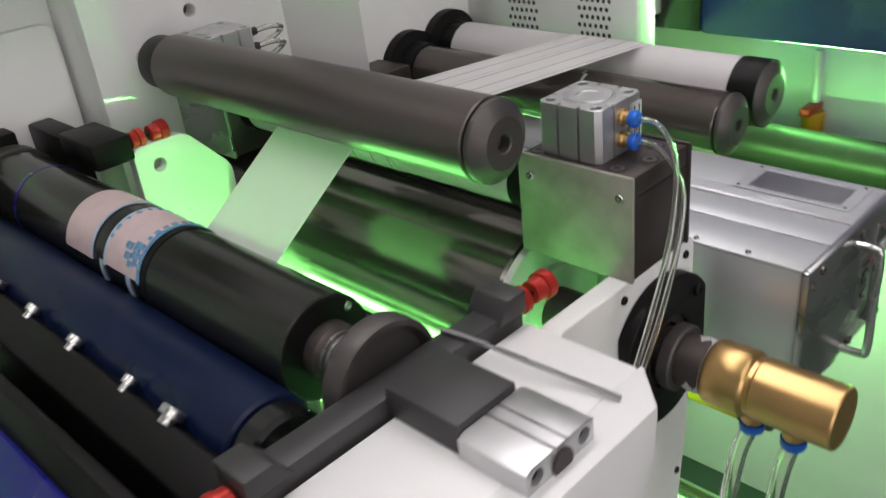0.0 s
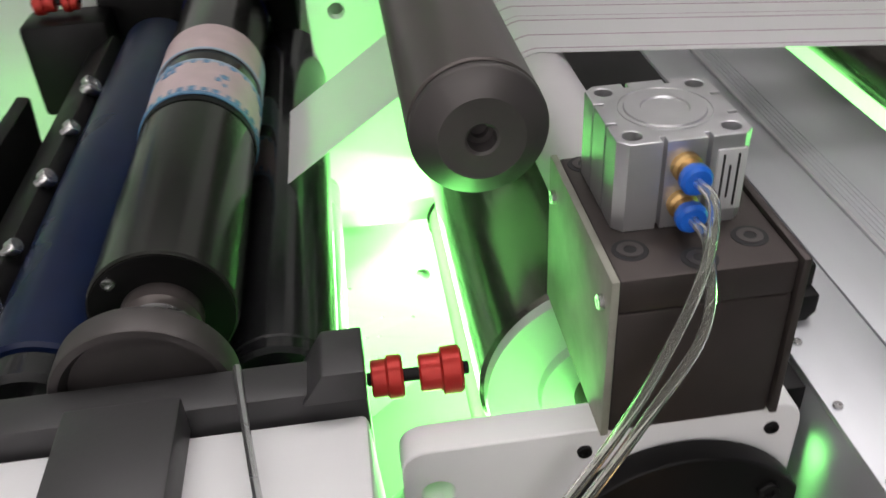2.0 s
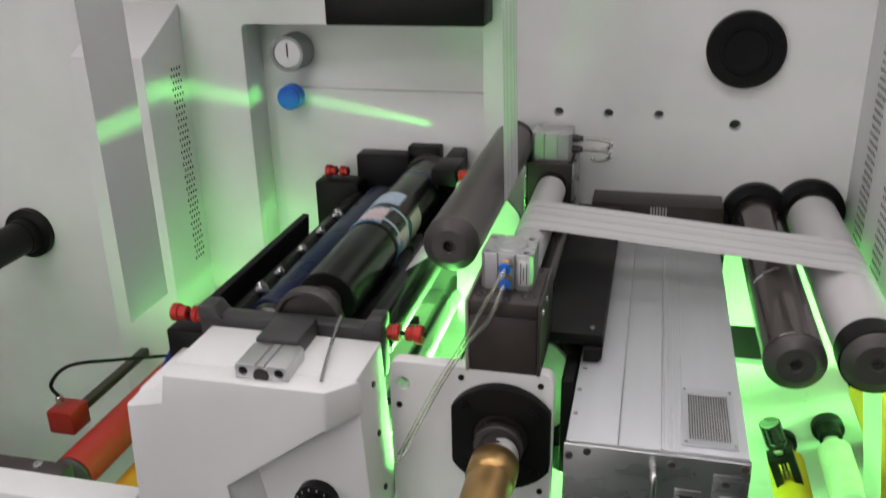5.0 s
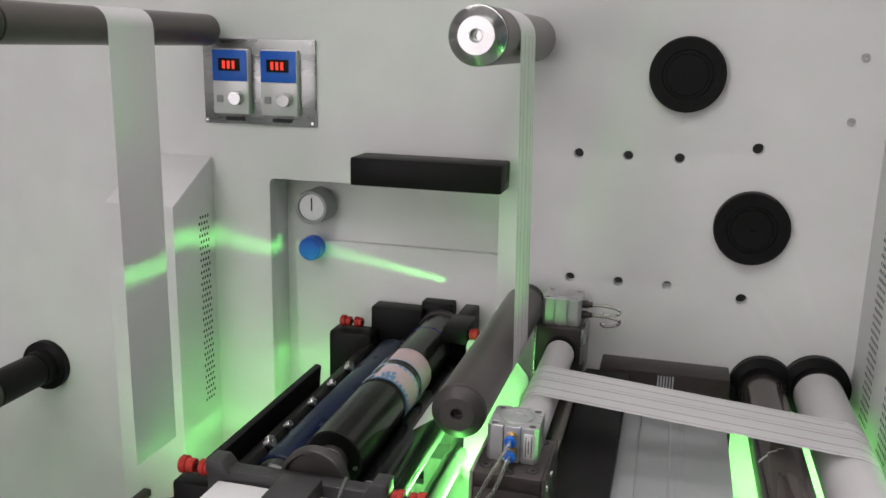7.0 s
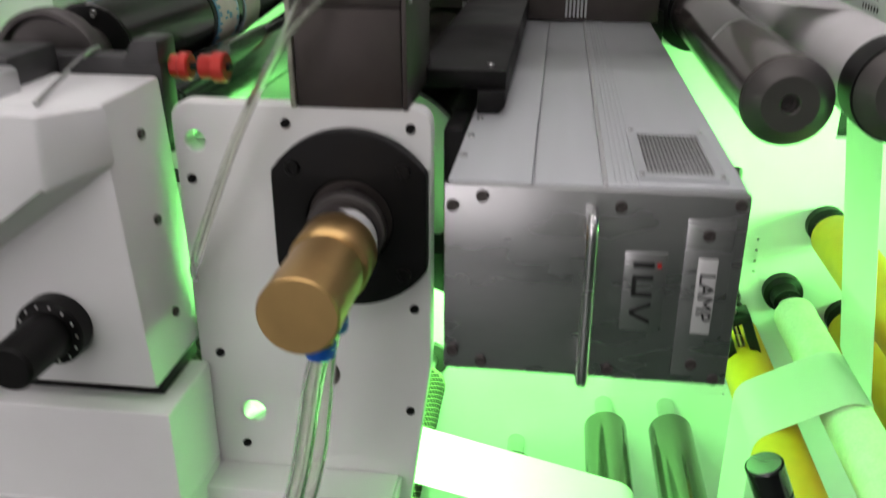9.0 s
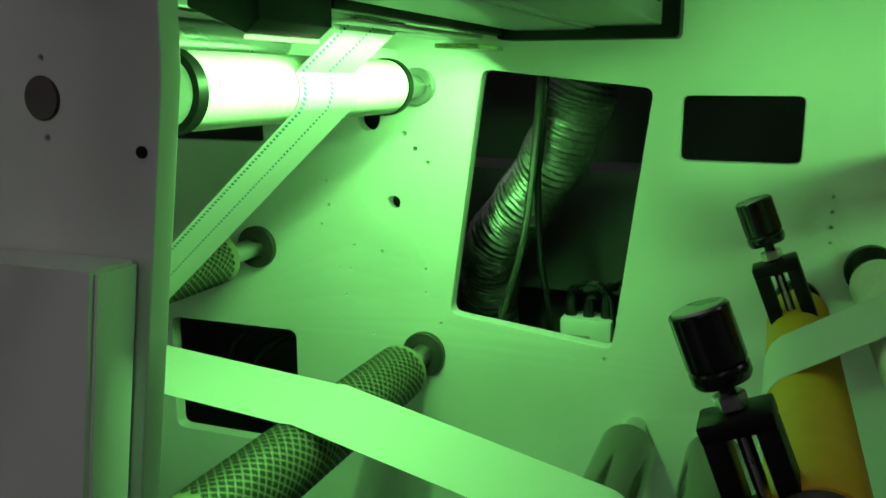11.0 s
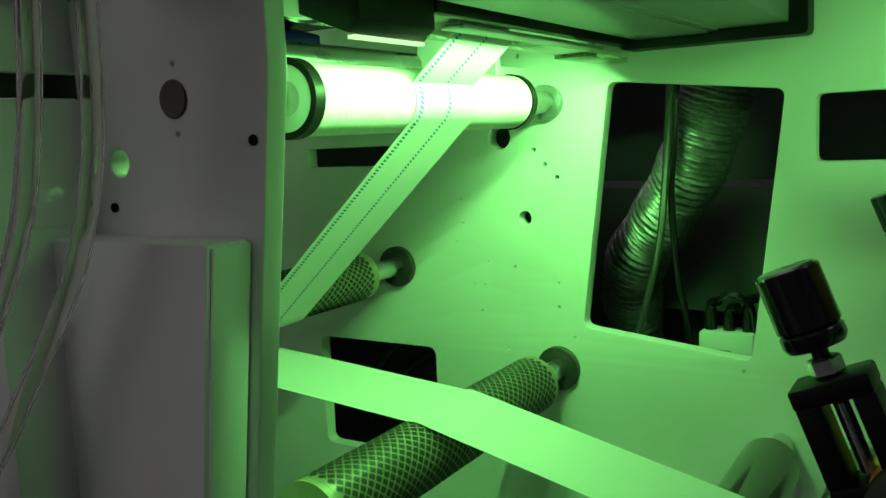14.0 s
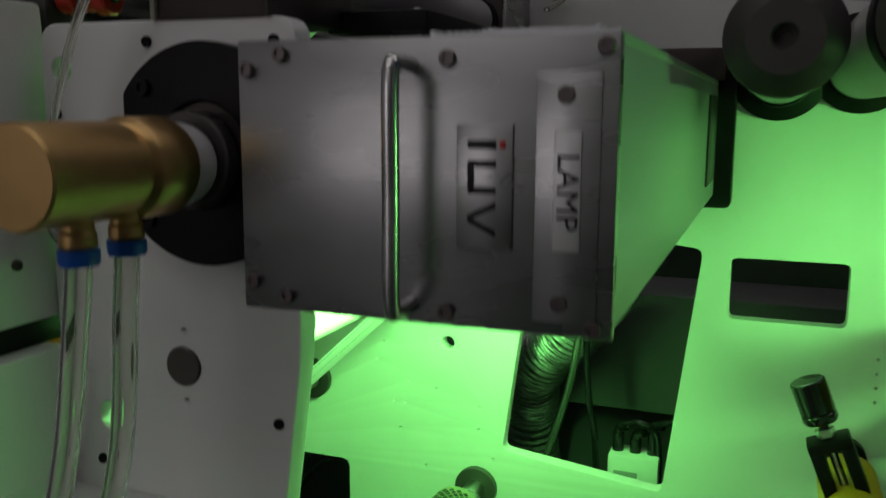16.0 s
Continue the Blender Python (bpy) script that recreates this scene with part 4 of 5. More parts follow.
def vent(parent, x0, x1, y0, y1, z, up, nx=16, ny=34, wire=0.0005):
    """A vent: a flat frame with a woven grille in it."""
    s = 1 if up else -1
    m = Matrix.Rotation(radians(-90), 4, "X")
    me = plate(rect(x0, x1, y0, y1, 0.0015), [rect(x0 + 0.006, x1 - 0.006, y0 + 0.010, y1 - 0.010, 0.001)], -0.0009, 0.0009, 0.0003)
    me.transform(Matrix.Translation((0, 0, z)) @ m)
    v = part("vent_frame", me, ALUL, parent)
    # near-black sheet that paints the shade behind the grille
    part("vent_shade", box(x0 + 0.005, x1 - 0.005, y0 + 0.009, y1 - 0.009, z - 0.0011, z - 0.0006, 0.0001) if up else box(x0 + 0.005, x1 - 0.005, y0 + 0.009, y1 - 0.009, z + 0.0006, z + 0.0011, 0.0001), DARK, v)
    vs, fs = [], []
    for i in range(nx + 1):
        x = x0 + 0.006 + (x1 - x0 - 0.012) * i / nx
        n = len(vs)
        vs += [(x - wire, y0 + 0.01, z), (x + wire, y0 + 0.01, z), (x + wire, y1 - 0.01, z), (x - wire, y1 - 0.01, z)]
        fs.append((n, n + 1, n + 2, n + 3) if up else (n + 3, n + 2, n + 1, n))
    for i in range(ny + 1):
        y = y0 + 0.010 + (y1 - y0 - 0.020) * i / ny
        n = len(vs)
        vs += [(x0 + 0.006, y - wire, z + 0.0003 * s), (x1 - 0.006, y - wire, z + 0.0003 * s), (x1 - 0.006, y + wire, z + 0.0003 * s), (x0 + 0.006, y + wire, z + 0.0003 * s)]
        fs.append((n, n + 1, n + 2, n + 3) if up else (n + 3, n + 2, n + 1, n))
    tagged(part("grille", raw(vs, fs, False), ALU, v), kind="stuff")
    for x in (x0 + 0.003, x1 - 0.003):
        for y in (y0 + 0.004, y1 - 0.004):
            screw(v, x, y, z + 0.0006 if up else z - 0.0012, 0.0017, "z")


vent(lamp, 0.109, 0.160, 0.014, 0.117, LZ1 + 0.0022, True)
vent(lamp, 0.093, 0.154, 0.022, 0.127, LZ0 - 0.0008, False, 11, 20, 0.0007)
part("bottom_strip", box(0.012, 0.090, 0.02, 0.64, LZ0 - 0.0022, LZ0 + 0.0012, 0.0008), ALUL, lamp)
for k in range(4):
    part("groove", box(0.092 + 0.0022 * k, 0.0932 + 0.0022 * k, 0.16, 0.64, LZ0 - 0.001, LZ0 + 0.0012, 0.0003), ALUL, lamp)
for x, y in ((0.006, 0.05), (0.006, 0.095), (0.008, 0.14)):
    screw(lamp, x, y, LZ1, 0.0025, "z")
part("side_vent", box(0.168, 0.1705, 0.50, 0.60, 1.00, 1.085, 0.0008), STEELD, lamp)
part("rear_frame", plate(rect(-0.006, 0.186, 0.968, 1.112, 0.006), [rect(0.001, 0.169, LZ0, LZ1, 0.002)], 0.630, B + 0.001, 0.0008), BLACK, lamp, "black frame where the case enters the rear plate")
# reflector head on the drum side
part("reflector_head", prism([(-0.052, 0.968), (-0.012, 0.952), (-0.002, 0.960), (-0.002, 0.990), (-0.052, 0.990)], 0.150, 0.240, 0.001), BLACK, lamp, "black reflector head")
part("lamp_strip", box(-0.0165, -0.0105, 0.155, 0.238, 0.9490, 0.9515, 0.0005), GLOW, lamp, "glowing edge of the lamp window")
part("slide_rail", box(-0.012, -0.0005, 0.241, 0.655, 0.972, 0.986, 0.001), BLACK, lamp)
part("glass_holder", box(-0.034, -0.013, 0.30, 0.60, 0.967, 0.9705, 0.0006), ALU, lamp)
part("filter_glass", box(-0.040, -0.004, 0.53, 0.648, 0.956, 0.9605, 0.0008), GLASS, lamp, "yellowish filter glass")
sh = thing("lamp_shield", (0, 0.4, 1.1), "black sheet shield on the curing lamp", "shield")
part("shield_top", box(-0.043, 0.0245, 0.163, 0.60, 1.1165, 1.1305, 0.0015), BLACK, sh)
part("shield_foot", prism([(0.004, 1.1005), (0.020, 1.1005), (0.0245, 1.106), (0.0245, 1.117), (0.004, 1.117)], 0.155, 0.60, 0.0008), BLACK, sh)
screw(sh, 0.012, 0.178, 1.1305, 0.003, "z")
# black block that stands in for the dark gap between front plate and lamp
part("lamp_gap_shade", box(-0.0145, -0.0015, 0.110, 0.170, 0.985, 1.10, 0.001), BLACK, sh)

# ---- print unit ----
PX, PZ, PR = -0.307, 1.132, 0.0375
pc = thing("print_cylinder", (PX, 0.14, PZ), "black print cylinder with pink polymer plates wrapped round it", "print cylinder")
part("sleeve", lathe([(0, 0.186), (PR - 0.001, 0.186), (PR, 0.1875), (PR, 0.600), (PR - 0.0012, 0.601), (PR - 0.0012, 0.604), (PR, 0.605), (PR, 0.672), (0, 0.672)], PX, PZ, 72), PRINTB, pc)
part("end_face", lathe([(0, 0.1845), (PR * 0.5, 0.1845), (PR - 0.002, 0.1855), (PR - 0.002, 0.187), (0, 0.187)], PX, PZ, 56), BLACK, pc)
part("neck", lathe([(0, 0.142), (0.0165, 0.142), (0.0165, 0.150), (0.0178, 0.151), (0.0178, 0.154), (0.0165, 0.155), (0.0165, 0.172), (0.0205, 0.175), (0.0205, 0.186), (0, 0.186)], PX, PZ, 40), NIPM, pc)
part("bearer_ring", lathe([(0, 0.130), (0.0335, 0.130), (0.0365, 0.124), (0.0402, 0.124), (0.0410, 0.1255), (0.0410, 0.1395), (0.0400, 0.141), (0, 0.141)], PX, PZ, 64), NIPC, pc, "turned grey bearer ring")
part("rear_ring", rod(PX, PZ, 0.040, 0.676, 0.698, 0.001, 56), NIPC, pc)
part("shaft", rod(PX, PZ, 0.012, 0.132, 0.720, 0.001, 28), STEEL, pc)
part("tape_ring", tube_ring(PX, PZ, PR - 0.001, PR + 0.0007, 0.3565, 0.3625, 64), BLACK, pc)
part("edge_ring", tube_ring(PX, PZ, PR - 0.0015, PR + 0.0003, 0.6000, 0.6050, 64), NAVY, pc, "dark blue ring near the rear end")
for y in (0.1585, 0.1640, 0.1695):
    part("neck_ring", tube_ring(PX, PZ, 0.0160, 0.0176, y, y + 0.0024, 40), STEELB, pc)
screw(pc, PX, 0.1855, PZ + 0.031, 0.0032)


def wrap_arc(r, y0, y1, a0, a1):
    """A thin shell round the print cylinder; angles in degrees back from the screw on its end."""
    n = max(2, int(abs(a1 - a0) / 5))
    pts = [(PX - r * math.sin(radians(a0 + (a1 - a0) * k / n)), PZ + r * math.cos(radians(a0 + (a1 - a0) * k / n))) for k in range(n + 1)]
    return strip(pts, y0, y1, 0.0010)


part("polymer_plate", wrap_arc(PR + 0.0006, 0.366, 0.420, 168, 480), PINK, pc, "wide pink polymer plate")
part("polymer_plate", wrap_arc(PR + 0.0006, 0.442, 0.490, 172, 484), PINK, pc, "narrow pink polymer plate")
for y0, y1 in ((0.364, 0.3675), (0.418, 0.4205), (0.4405, 0.4425)):
    part("plate_edge", wrap_arc(PR + 0.0012, y0, y1, 165, 482), PALEB if y0 > 0.38 else INKB, pc)
for y0, y1 in ((0.380, 0.385), (0.424, 0.4285)):
    part("tape_edge", wrap_arc(PR + 0.0008, y0, y1, 118, 170), PALEB, pc)
part("tape_patch", wrap_arc(PR + 0.0010, 0.443, 0.488, 160, 238), PALEB, pc, "pale blue mounting tape")
random.seed(5)
for a0, y0, n in ((92, 0.369, 11), (-16, 0.404, 6), (-130, 0.40, 5), (-75, 0.38, 4)):
    for k in range(n):
        a, y = a0 + random.uniform(-14, 14) * (n / 11), y0 + random.uniform(0, 0.016)
        w, l = random.uniform(1.5, 4), random.uniform(0.003, 0.009)
        part("ink_mark", wrap_arc(PR + 0.0014, y, y + l, a - w, a + w), INKB, pc)
random.seed(6)
for k in range(26):
    a = 172 + k * 11.5
    part("ink_mark", wrap_arc(PR + 0.0014, 0.3685 + random.uniform(0, 0.0015), 0.3725 + random.uniform(0, 0.002), a, a + random.uniform(3, 7)), INKB, pc)
for k in range(20):
    a = 176 + k * 14
    part("ink_mark", wrap_arc(PR + 0.0014, 0.4145 + random.uniform(0, 0.001), 0.4185, a, a + random.uniform(3, 8)), INKB, pc)

IX, IZ, IR = -0.2555, 1.083, 0.031
ic = thing("impression_roller", (IX, 0.14, IZ), "black glossy impression roller below the print cylinder", "roller")
part("sleeve", rod(IX, IZ, IR, 0.180, 0.62, 0.0015, 64), BLACKG, ic)
part("end_cap", lathe([(0.01, 0.160), (0.019, 0.160), (0.021, 0.162), (0.021, 0.168), (IR - 0.003, 0.170), (IR - 0.001, 0.173), (IR - 0.001, 0.1805), (0.01, 0.1805)], IX, IZ, 56), BLACKG, ic)
part("shaft", rod(IX, IZ, 0.013, 0.10, B + 0.001, 0.001, 28), STEEL, ic)
roller("lower_roller", -0.243, 0.965, 0.017, 0.13, 0.62, STEELB, "thin steel roller under the impression roller", "low rollers", None, 0.009, NIPC)
ax = thing("anilox_roller", (-0.371, 0.14, 1.102), "glossy dark blue anilox roller against the print cylinder", "roller")
part("sleeve", rod(-0.371, 1.102, 0.034, 0.17, 0.62, 0.002, 64), ANILOX, ax)
part("end_ring", rod(-0.371, 1.102, 0.031, 0.150, 0.1705, 0.003, 56), BLACKG, ax)
part("shaft", rod(-0.371, 1.102, 0.012, 0.10, B + 0.08, 0.001, 28), STEEL, ax)

ib = thing("ink_chamber", (-0.47, 0.35, 1.02), "black ink chamber with blade holder beside the anilox roller", "ink chamber")
part("tray", prism([(-0.466, 1.00), (-0.40, 1.00), (-0.40, 1.02), (-0.466, 1.04)], 0.125, 0.60, 0.002), NAVY, ib)
part("tray_wall", prism([(-0.53, 0.96), (-0.466, 0.96), (-0.454, 1.122), (-0.464, 1.124), (-0.53, 1.0)], 0.145, 0.50, 0.002), BLACK, ib)
part("ink_film", prism([(-0.540, 0.958), (-0.5305, 0.958), (-0.5305, 1.0012), (-0.4745, 1.1060), (-0.4790, 1.1090), (-0.540, 1.004)], 0.143, 0.502, 0.0015), NAVY, ib, "dark blue film on the outer tray wall")
part("ink_film", prism([(-0.575, 0.93), (-0.535, 0.93), (-0.498, 1.052), (-0.501, 1.056)], 0.15, 0.50, 0.001), NAVY, ib, "dark blue ink-stained tray side")
bh = part("blade_holder", prism([(-0.435, 1.05), (-0.408, 1.05), (-0.402, 1.114), (-0.410, 1.124), (-0.435, 1.110)], 0.125, 0.62, 0.002), BLACK, ib)
for y, r in ((0.218, 0.0088), (0.273, 0.0050), (0.353, 0.0062), (0.426, 0.0058), (0.499, 0.0085)):
    part("thumb_screw", turn_mesh(lathe([(0, -0.007), (r * 0.6, -0.007), (r * 0.6, -0.002), (r, -0.0015), (r, 0.0035), (r * 0.9, 0.0045), (r * 0.3, 0.0045), (r * 0.25, 0.003), (0, 0.003)], 0, 0, 24, "x"), Matrix.Translation((-0.406, y, 1.126)) @ Matrix.Rotation(radians(-32), 4, "Y")), STEEL, bh, "polished thumb screw")
# unseen black plate added to keep green light from showing between the rollers
part("light_block_plate", box(-0.465, -0.292, 0.14, 0.64, 1.035, 1.043, 0.001), BLACK, ib)
part("side_block", box(-0.478, -0.425, 0.105, 0.135, 1.06, 1.118, 0.003), BLACK, ib)
part("side_block", box(-0.500, -0.420, 0.640, 0.690, 1.04, 1.130, 0.006), BLACK, ib)
part("back_bridge", box(-0.435, -0.340, 0.680, 0.720, 1.09, 1.170, 0.004), BLACK, ib)

fb = thing("front_cross_bar", (-0.31, 0.115, 1.11), "black front cross bar of the print unit", "cross bar")
part("bar", box(-0.428, -0.209, 0.100, 0.122, 1.085, 1.146, 0.0015), BLACKS, fb)
part("end_block", prism([(-0.236, 1.142), (-0.2085, 1.142), (-0.2085, 1.158), (-0.226, 1.158)], 0.097, 0.126, 0.001), BLACKS, fb)
part("end_block", prism([(-0.428, 1.142), (-0.398, 1.142), (-0.410, 1.156), (-0.428, 1.156)], 0.097, 0.126, 0.001), BLACKS, fb)
part("bearing_cap", box(-0.331, -0.2835, 0.043, 0.1005, 1.134, 1.1545, 0.0015), BLACKS, fb, "black bearing cap")
rbx = thing("rear_cross_bar", (-0.31, 0.62, 1.13), "black rear cross bar of the print unit", "cross bar")
part("bar", box(-0.347, -0.290, 0.700, B + 0.076, 1.09, 1.182, 0.003), BLACK, rbx)
part("side_block", box(-0.345, -0.262, 0.625, 0.69, 1.05, 1.098, 0.003), BLACK, rbx)


def red_knobs(x, y, z, d, group):
    t = thing("red_adjuster", (x, y, z), "pair of red knurled adjusting knobs on a black screw", "adjusting knob", group)
    part("spindle", rod(y, z, 0.003, min(x, x + d * 0.045), max(x, x + d * 0.045), 0.0005, 12, "x"), BLACK, t)
    for a, w in ((0.002, 0.014), (0.023, 0.019)):
        o = 0.0106 if w > 0.016 else 0.0098
        prof = [(0, 0), (0.0076, 0), (0.0084, 0.0008), (0.0084, w * 0.46), (0.0088, w * 0.5), (o, w * 0.54), (o, w - 0.0012), (o - 0.0012, w), (0, w)]
        me = lathe([(r, q) for r, q in prof], y, z, 24, "x")
        me.transform(Matrix.Translation((x + d * a, 0, 0)) @ Matrix.Diagonal((d, 1, 1, 1)))
        if d < 0:
            me.flip_normals()
        part("knob", me, RED, t)
    return t


red_knobs(-0.2085, 0.113, 1.138, 1, "red adjusters")
red_knobs(-0.427, 0.113, 1.138, -1, "red adjusters")
red_knobs(-0.444, 0.668, 1.142, -1, "red adjusters")
red_knobs(-0.231, 0.578, 1.174, 1, "red adjusters")
part("adjuster_block", box(-0.272, -0.2315, 0.566, 0.64, 1.158, 1.185, 0.003), BLACK, rbx)
part("adjuster_arm", box(-0.271, -0.245, 0.641, 0.72, 1.10, 1.180, 0.003), BLACK, rbx)
rk = thing("rear_bracket", (-0.21, 0.59, 1.05), "white bracket plate with a hole behind the paper", "bracket")
part("bracket", plate(rounded([(-0.232, 0.92), (-0.13, 0.92), (-0.13, 1.115), (-0.175, 1.166), (-0.232, 1.166)], 0.01), [circle(-0.208, 1.143, 0.008)], 0.570, 0.582, 0.001), WALLW, rk)
part("foot", box(-0.225, -0.14, 0.5815, B + 0.08, 0.93, 0.96, 0.001), WALLW, rk)

# white housing over the print unit's drive
hs = thing("drive_housing", (-0.33, 0.04, 0.94), "white moulded drive housing with a recessed lower panel", "machine housing")
front = [(-0.410, 1.134), (-0.2335, 1.134), (-0.2345, 1.088), (-0.356, 1.007), (-0.342, 0.938), (-0.466, 0.938), (-0.458, 1.094), (-0.412, 1.097)]
back = [(-0.410, 1.1345), (-0.204, 1.1345), (-0.203, 1.098), (-0.328, 1.012), (-0.314, 0.9375), (-0.467, 0.9375), (-0.459, 1.0945), (-0.412, 1.0975)]
part("front_shell", loft(front, back, -0.0165, 0.0125, 0.003), WHITE, hs)
part("rear_shell", prism([(-0.412, 1.1345), (-0.2095, 1.1345), (-0.1985, 0.9375), (-0.467, 0.9375), (-0.460, 1.0945), (-0.413, 1.0975)], 0.011, 0.097, 0.003), WHITE, hs)
part("left_shoulder", box(-0.4605, -0.41, 0.012, 0.125, 1.04, 1.0955, 0.003), WHITE, hs)
# black strip set into the gap to paint its shade
part("gap_shade", box(-0.46, -0.204, 0.030, 0.090, 0.9213, 0.9378, 0.0004), BLACK, hs, "black strip that paints the shade of the gap under the housing")
for z in (1.105, 1.045, 0.975):
    screw(hs, -0.2078 + (1.105 - z) * 0.055, 0.055, z, 0.0035, 1, STEELD)
part("port", lathe([(0, 0.0), (0.016, 0.0), (0.0165, 0.011), (0, 0.011)], -0.261, 0.984, 32), BLACK, hs)
kb = thing("handwheel_grip", (-0.261, 0.01, 0.987), "black cylindrical grip on the drive housing", "grip")
part("grip", lathe([(0, -0.049), (0.0135, -0.049), (0.0155, -0.0465), (0.0165, -0.010), (0.0165, -0.004), (0.0225, -0.003), (0.0235, -0.0015), (0.0235, 0.0115), (0, 0.0115)], -0.261, 0.984, 40), BLACK, kb)
for k in range(14):
    a = 2 * math.pi * k / 14
    part("scale_mark", box(-0.261 + 0.0200 * math.cos(a) - 0.0006, -0.261 + 0.0200 * math.cos(a) + 0.0006, -0.0040, -0.0028, 0.984 + 0.0200 * math.sin(a) - 0.0012, 0.984 + 0.0200 * math.sin(a) + 0.0012, 0.0002), SIGN, kb)

ac = thing("clamp_cylinder", (-0.305, 0.02, 1.134), "flat aluminium clamp cylinder on the drive housing", "pneumatic cylinder")
prof = [(-0.3325, 1.1345), (-0.2775, 1.1345), (-0.2775, 1.1475), (-0.281, 1.1495), (-0.2985, 1.1495), (-0.2985, 1.1465), (-0.3015, 1.1465), (-0.3015, 1.1495), (-0.3085, 1.1495), (-0.3085, 1.1465), (-0.3115, 1.1465), (-0.3115, 1.1495), (-0.329, 1.1495), (-0.3325, 1.1475)]
part("body", plate(prof, [circle(-0.3245, 1.142, 0.0054, 20), circle(-0.2855, 1.142, 0.0054, 20)], -0.004, 0.0425, 0.0005), ALU, ac)
for x in (-0.3245, -0.2855):
    part("screw", rod(x, 1.142, 0.0053, 0.0, 0.01, 0.0004, 16), BLACK, ac)
part("end_disc", rod(-0.305, 1.1385, 0.0082, -0.0055, -0.0035, 0.0003, 24), STEELD, ac)
solid("hex_key", pipe([(-0.2635, 0.121, 1.1478), (-0.260, 0.098, 1.1480), (-0.252, 0.05, 1.1425), (-0.243, 0.002, 1.1365)], 0.0018, 6, 6), STEELB, "thin steel rod lying on the drive housing", "hex key")

# small sensor and cable beside the red roller
sn = thing("web_sensor", (-0.82, 0.30, 0.84), "small red and black sensor box beside the red roller", "sensor")
part("sensor_body", box(-0.835, -0.79, 0.285, 0.33, 0.805, 0.845, 0.003), RED, sn)
part("sensor_face", box(-0.839, -0.831, 0.29, 0.325, 0.808, 0.838, 0.002), BLACK, sn)
part("plug", rod(-0.825, 0.31, 0.006, 0.844, 0.860, 0.001, 14, "z"), STEEL, sn)
part("arm", box(-0.82, -0.805, 0.30, B + 0.001, 0.815, 0.828, 0.001), STEELD, sn)
solid("sensor_cable", pipe([(-0.825, 0.31, 0.858), (-0.835, 0.31, 0.88), (-0.81, 0.33, 0.905), (-0.75, 0.37, 0.90), (-0.70, 0.42, 0.885), (-0.66, 0.50, 0.855), (-0.65, 0.56, 0.805), (-0.73, 0.60, 0.755)], 0.003, 10, 8), BLACK, "thin black cable looping from the sensor", "cable")

# knobs on brackets over the yellow rollers


def lock_knob(x, y, z, tilt, label):
    t = thing("locking_knob", (x, y, z - 0.09), label, "locking knob", "locking knobs")
    m = Matrix.Translation((x, y, z)) @ Matrix.Rotation(radians(tilt), 4, "Y")

    def put(nm, me, mt, lb=""):
        me.transform(m)
        return part(nm, me, mt, t, lb)
    put("knob", lathe([(0, 0.026), (0.0155, 0.026), (0.0163, 0.025), (0.0163, -0.004), (0.015, -0.0055), (0.0163, -0.007), (0.0163, -0.012), (0.0145, -0.015), (0, -0.015)][::-1], 0, 0, 32, "z"), BLACKG)
    put("knob_top", lathe([(0, 0.0272), (0.014, 0.0272), (0.0145, 0.0258), (0, 0.0258)][::-1], 0, 0, 32, "z"), STEELB)
    put("spindle", rod(0, 0, 0.0045, -0.045, -0.014, 0.0005, 16, "z"), BLACKG)
    put("nut", rod(0, 0, 0.009, -0.030, -0.021, 0.001, 6, "z"), STEEL)
    put("bracket_top", box(-0.020, 0.020, -0.015, 0.015, -0.042, -0.031, 0.002), BLACK)
    put("bracket_arm", box(-0.020, -0.008, -0.013, 0.013, -0.085, -0.041, 0.002), BLACK)
    put("bracket_arm", box(0.008, 0.020, -0.013, 0.013, -0.085, -0.041, 0.002), BLACK)
    put("guide_rod", rod(0.0, 0, 0.004, -0.082, -0.04, 0.0005, 14, "z"), STEEL)
    put("base", box(-0.020, 0.020, -0.014, 0.014, -0.094, -0.084, 0.002), BLACK)
    return t


lock_knob(0.260, 0.160, 0.784, -22, "black locking knob on a slotted bracket over the yellow roller")
lock_knob(0.279, 0.520, 0.795, -22, "black locking knob on a slotted bracket near the rear plate")

# next press unit to the right
nu = thing("next_unit", (1.4, 0.4, 0.0), "dark blue cover and rollers of the following press unit", "press unit")
part("cover", box(0.84, 2.4, -0.1, 0.56, 1.01, 1.7, 0.01), NAVY, nu, "dark blue glossy cover")
part("end_panel", box(0.845, 2.4, 0.561, 1.3, 1.012, 1.9, 0.004), BLACKG, nu, "black end panel")
part("hinge", box(0.825, 0.8455, 0.64, 0.70, 1.04, 1.10, 0.004), SIGN, nu)
part("inner_panel", box(1.02, 1.04, -0.1, 1.30, 0.76, 1.005, 0.002), WALLW, nu)
part("frame", box(0.805, 2.6, 1.31, 1.33, 0.0, 1.9, 0.003), WALLW, nu)
part("table", box(0.84, 2.4, -0.1, 1.3, 0.70, 0.755, 0.004), STEELD, nu)
part("roller", rod(0.90, 0.80, 0.04, 0.1, 1.2, 0.002, 40), STEELD, nu)
part("base", box(0.86, 2.4, -0.1, 1.3, 0.0, 0.70, 0.005), WALLW, nu, "white lower panel")
vl = thing("ball_valve", (0.99, 0.4, 0.755), "yellow and red hand valve on the next unit", "valve")
part("valve_body", rod(0.99, 0.4, 0.02, 0.755, 0.845, 0.003, 20, "z"), YELLOW, vl)
part("lever", box(0.945, 1.005, 0.39, 0.41, 0.846, 0.861, 0.002), RED, vl)
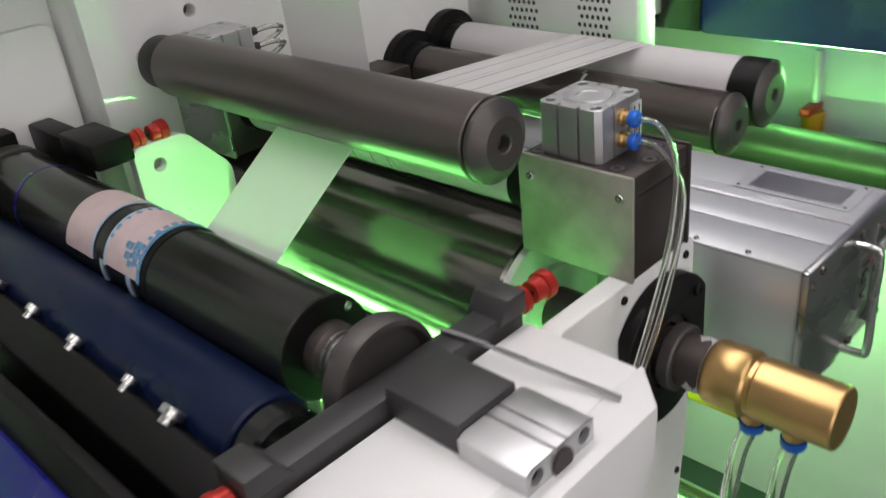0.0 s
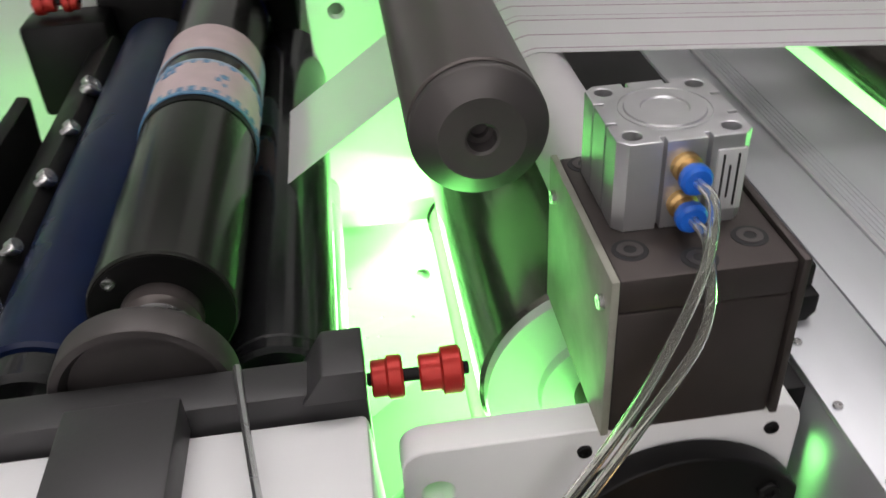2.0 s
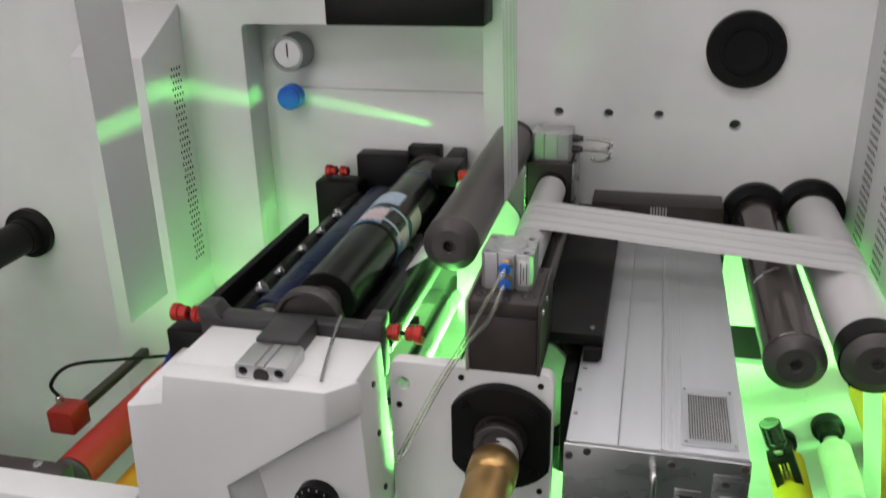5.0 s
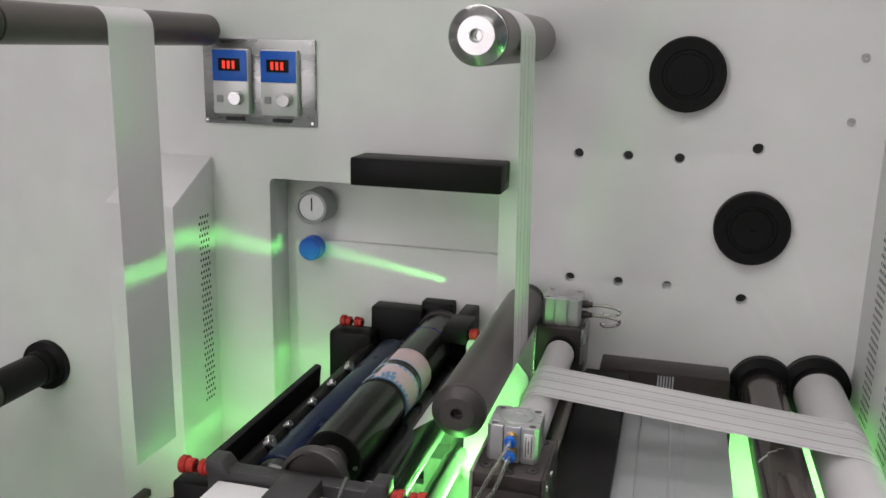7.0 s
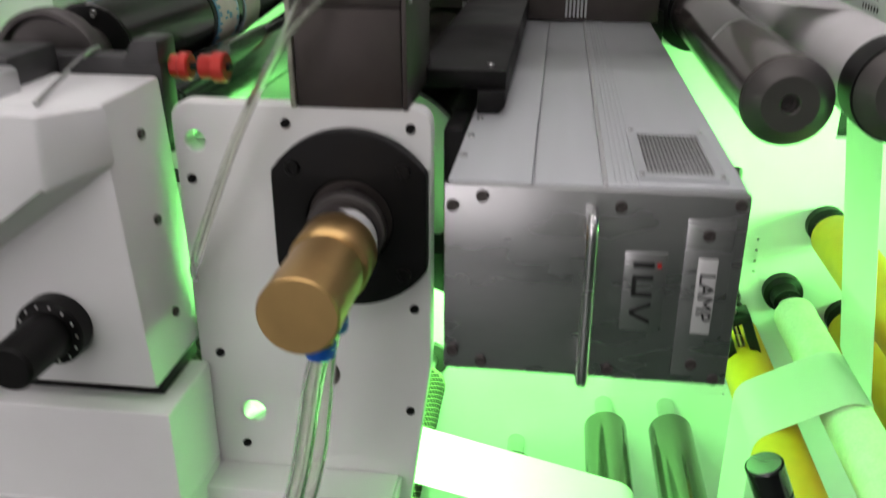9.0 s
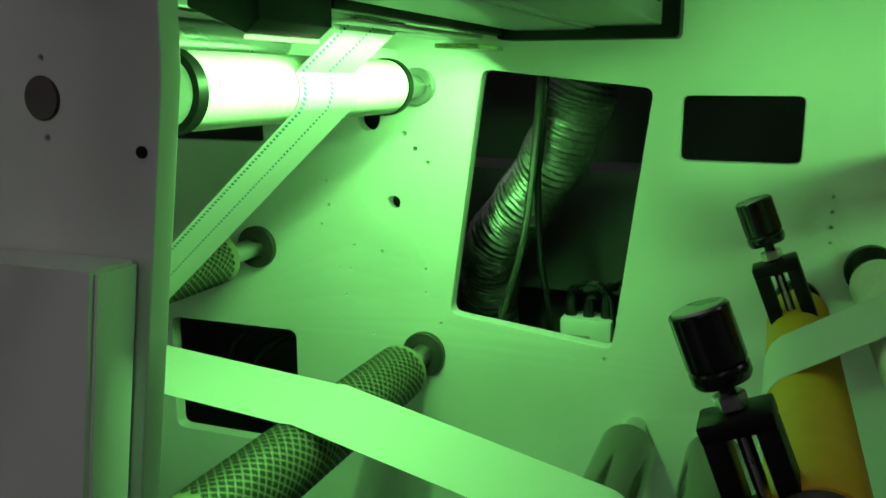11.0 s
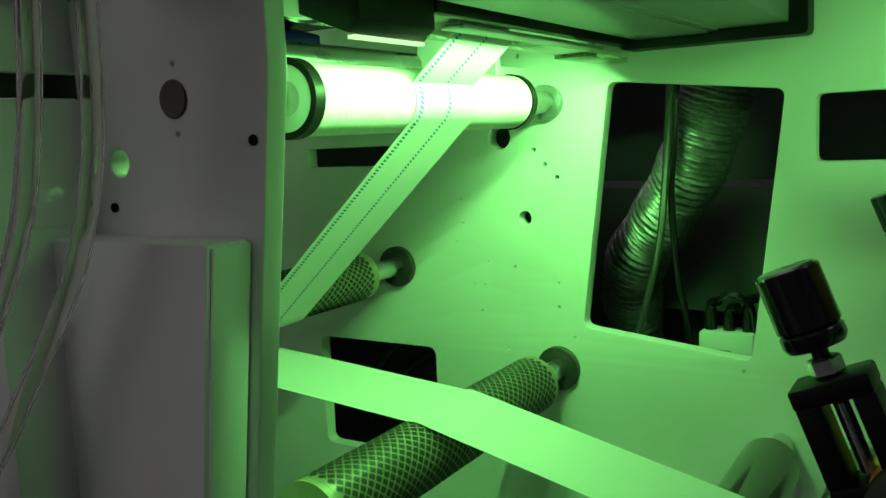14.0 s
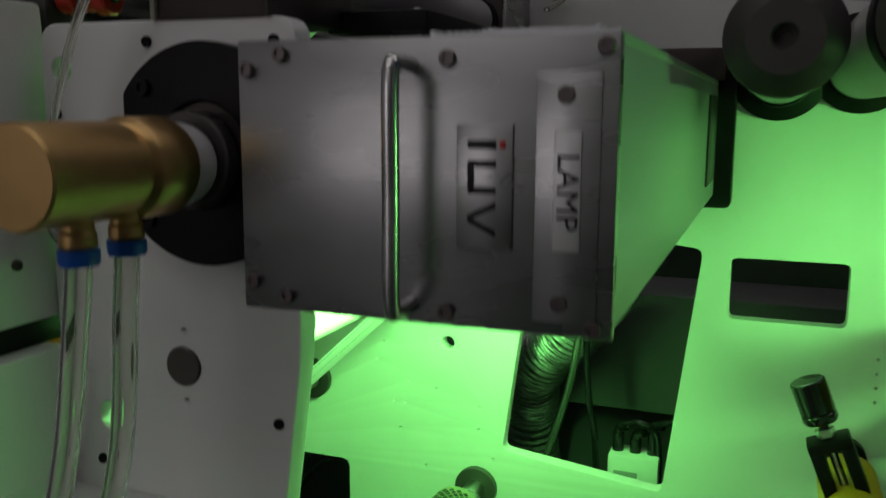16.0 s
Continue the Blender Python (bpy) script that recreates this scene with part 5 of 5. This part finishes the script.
part("pipe", rod(0.99, 0.4, 0.009, 0.862, 0.96, 0.001, 16, "z"), SIGN, vl)

# ---- the paper ----
Y0, Y1 = 0.334, 0.442
def web(name, path, label, lines=(), dashes=()):
    t = solid(name, strip(path, Y0, Y1, 0.0005), PAPER, label, "paper web", "paper web")
    for f, w in lines:
        y = Y0 + (Y1 - Y0) * f
        part("printed_line", strip(path, y - w / 2, y + w / 2, 0.00008, 0.0003), LILAC, t)
    return t


LINES = ((0.06, 0.0012), (0.27, 0.0016), (0.52, 0.0016), (0.60, 0.0007), (0.78, 0.0016), (0.95, 0.0008))
wu = web("paper_web", [(-0.1225, 1.64), *arc(-0.147, 1.224, 0.0322, 0, -53, 8), (-0.272, 1.098)], "white paper web running down to the print cylinder", LINES)
wt = web("paper_web", [*arc(-0.157, 1.638, 0.0346, 180, 0, 14)], "white paper web over the top roller", ())
flat = [*arc(gx, gz, 0.0232, 268, 96, 14), *arc(0.307, 1.119, 0.0369, 96, 8, 10), (0.396, 0.772), *arc(0.386, 0.735, 0.030, 60, 118, 6), *arc(0.318, 0.695, 0.0296, 118, 180, 8), (0.288, 0.36)]
web("paper_web", flat, "printed white paper web over idler and yellow rollers", LINES)
wleft = web("paper_web", [*arc(-0.716, 1.642, 0.0266, 180, 0, 12), (-0.6885, 0.99)], "plain white paper web hanging at the side of the unit")
low = [(-0.034, 0.975), *arc(CX, CZ, 0.0296, 28, -38, 10), *arc(-0.341, 0.709, 0.0318, -38, -120, 8), (-0.46, 0.70)]
wl = web("paper_web", low, "white paper web with blue stitch marks under the curing lamp")
random.seed(3)


def along(path, step):
    """Places at even steps along a line of (x, z)."""
    out, carry = [], 0.0
    for (x0, z0), (x1, z1) in zip(path, path[1:]):
        l = math.hypot(x1 - x0, z1 - z0)
        s = carry
        while s < l:
            out.append((x0 + (x1 - x0) * s / l, z0 + (z1 - z0) * s / l, (x1 - x0) / l, (z1 - z0) / l))
            s += step
        carry = s - l
    return out


vs, fs = [], []
for row, (y, w) in enumerate(((Y0 + 0.006, 0.0058), (Y0 + 0.0535, 0.0045))):
    for x, z, dx, dz in along(low, 0.0042):
        n = len(vs)
        nx, nz = -dz * 0.0005, dx * 0.0005
        vs += [(x + nx, y, z + nz), (x + nx + dx * 0.0021, y, z + nz + dz * 0.0021), (x + nx + dx * 0.0041, y + w, z + nz + dz * 0.0041), (x + nx + dx * 0.002, y + w, z + nz + dz * 0.002)]
        fs.append((n, n + 1, n + 2, n + 3))
tagged(part("stitch_mark", raw(vs, fs, False), DASH, wl, "blue printed stitch marks"), kind="stuff")
back_run = [(-0.62, 0.665), (-0.30, 0.640), *arc(-0.105, 0.590, 0.0342, 100, 74, 6), *arc(0.158, 0.530, 0.0306, 74, 0, 8), (0.185, 0.30)]
web("paper_web", back_run, "plain white paper web over the knurled roller")

# ---- what moves ----
def motions():
    """The print cylinder and the rollers that the paper drives turn through the whole clip."""
    def spin(ob, x, y, z, rate, start):
        walk(ob, [(t / 5, pose(x, y, z, 0, start + rate * t / 5, 0)) for t in range(0, 81)])
    spin(pc, PX, 0.14, PZ, 317, -317)
    spin(ic, IX, 0.14, IZ, -383, 0)
    spin(ax, -0.371, 0.14, 1.102, -349, 0)
    spin(nip, -0.147, 0.166, 1.224, 395, 0)
    spin(drum, -0.074, 0.11, 1.042, 184, 0)
    spin(chill, CX, 0.21, CZ, 395, 0)
    spin(k2, -0.341, 0.16, 0.709, 395, 0)
    spin(k3, -0.105, 0.19, 0.590, 395, 0)
    spin(gr, gx, 0.18, gz, 395, 0)
    spin(rb, 0.307, 0.178, 1.119, 360, 0)


motions()
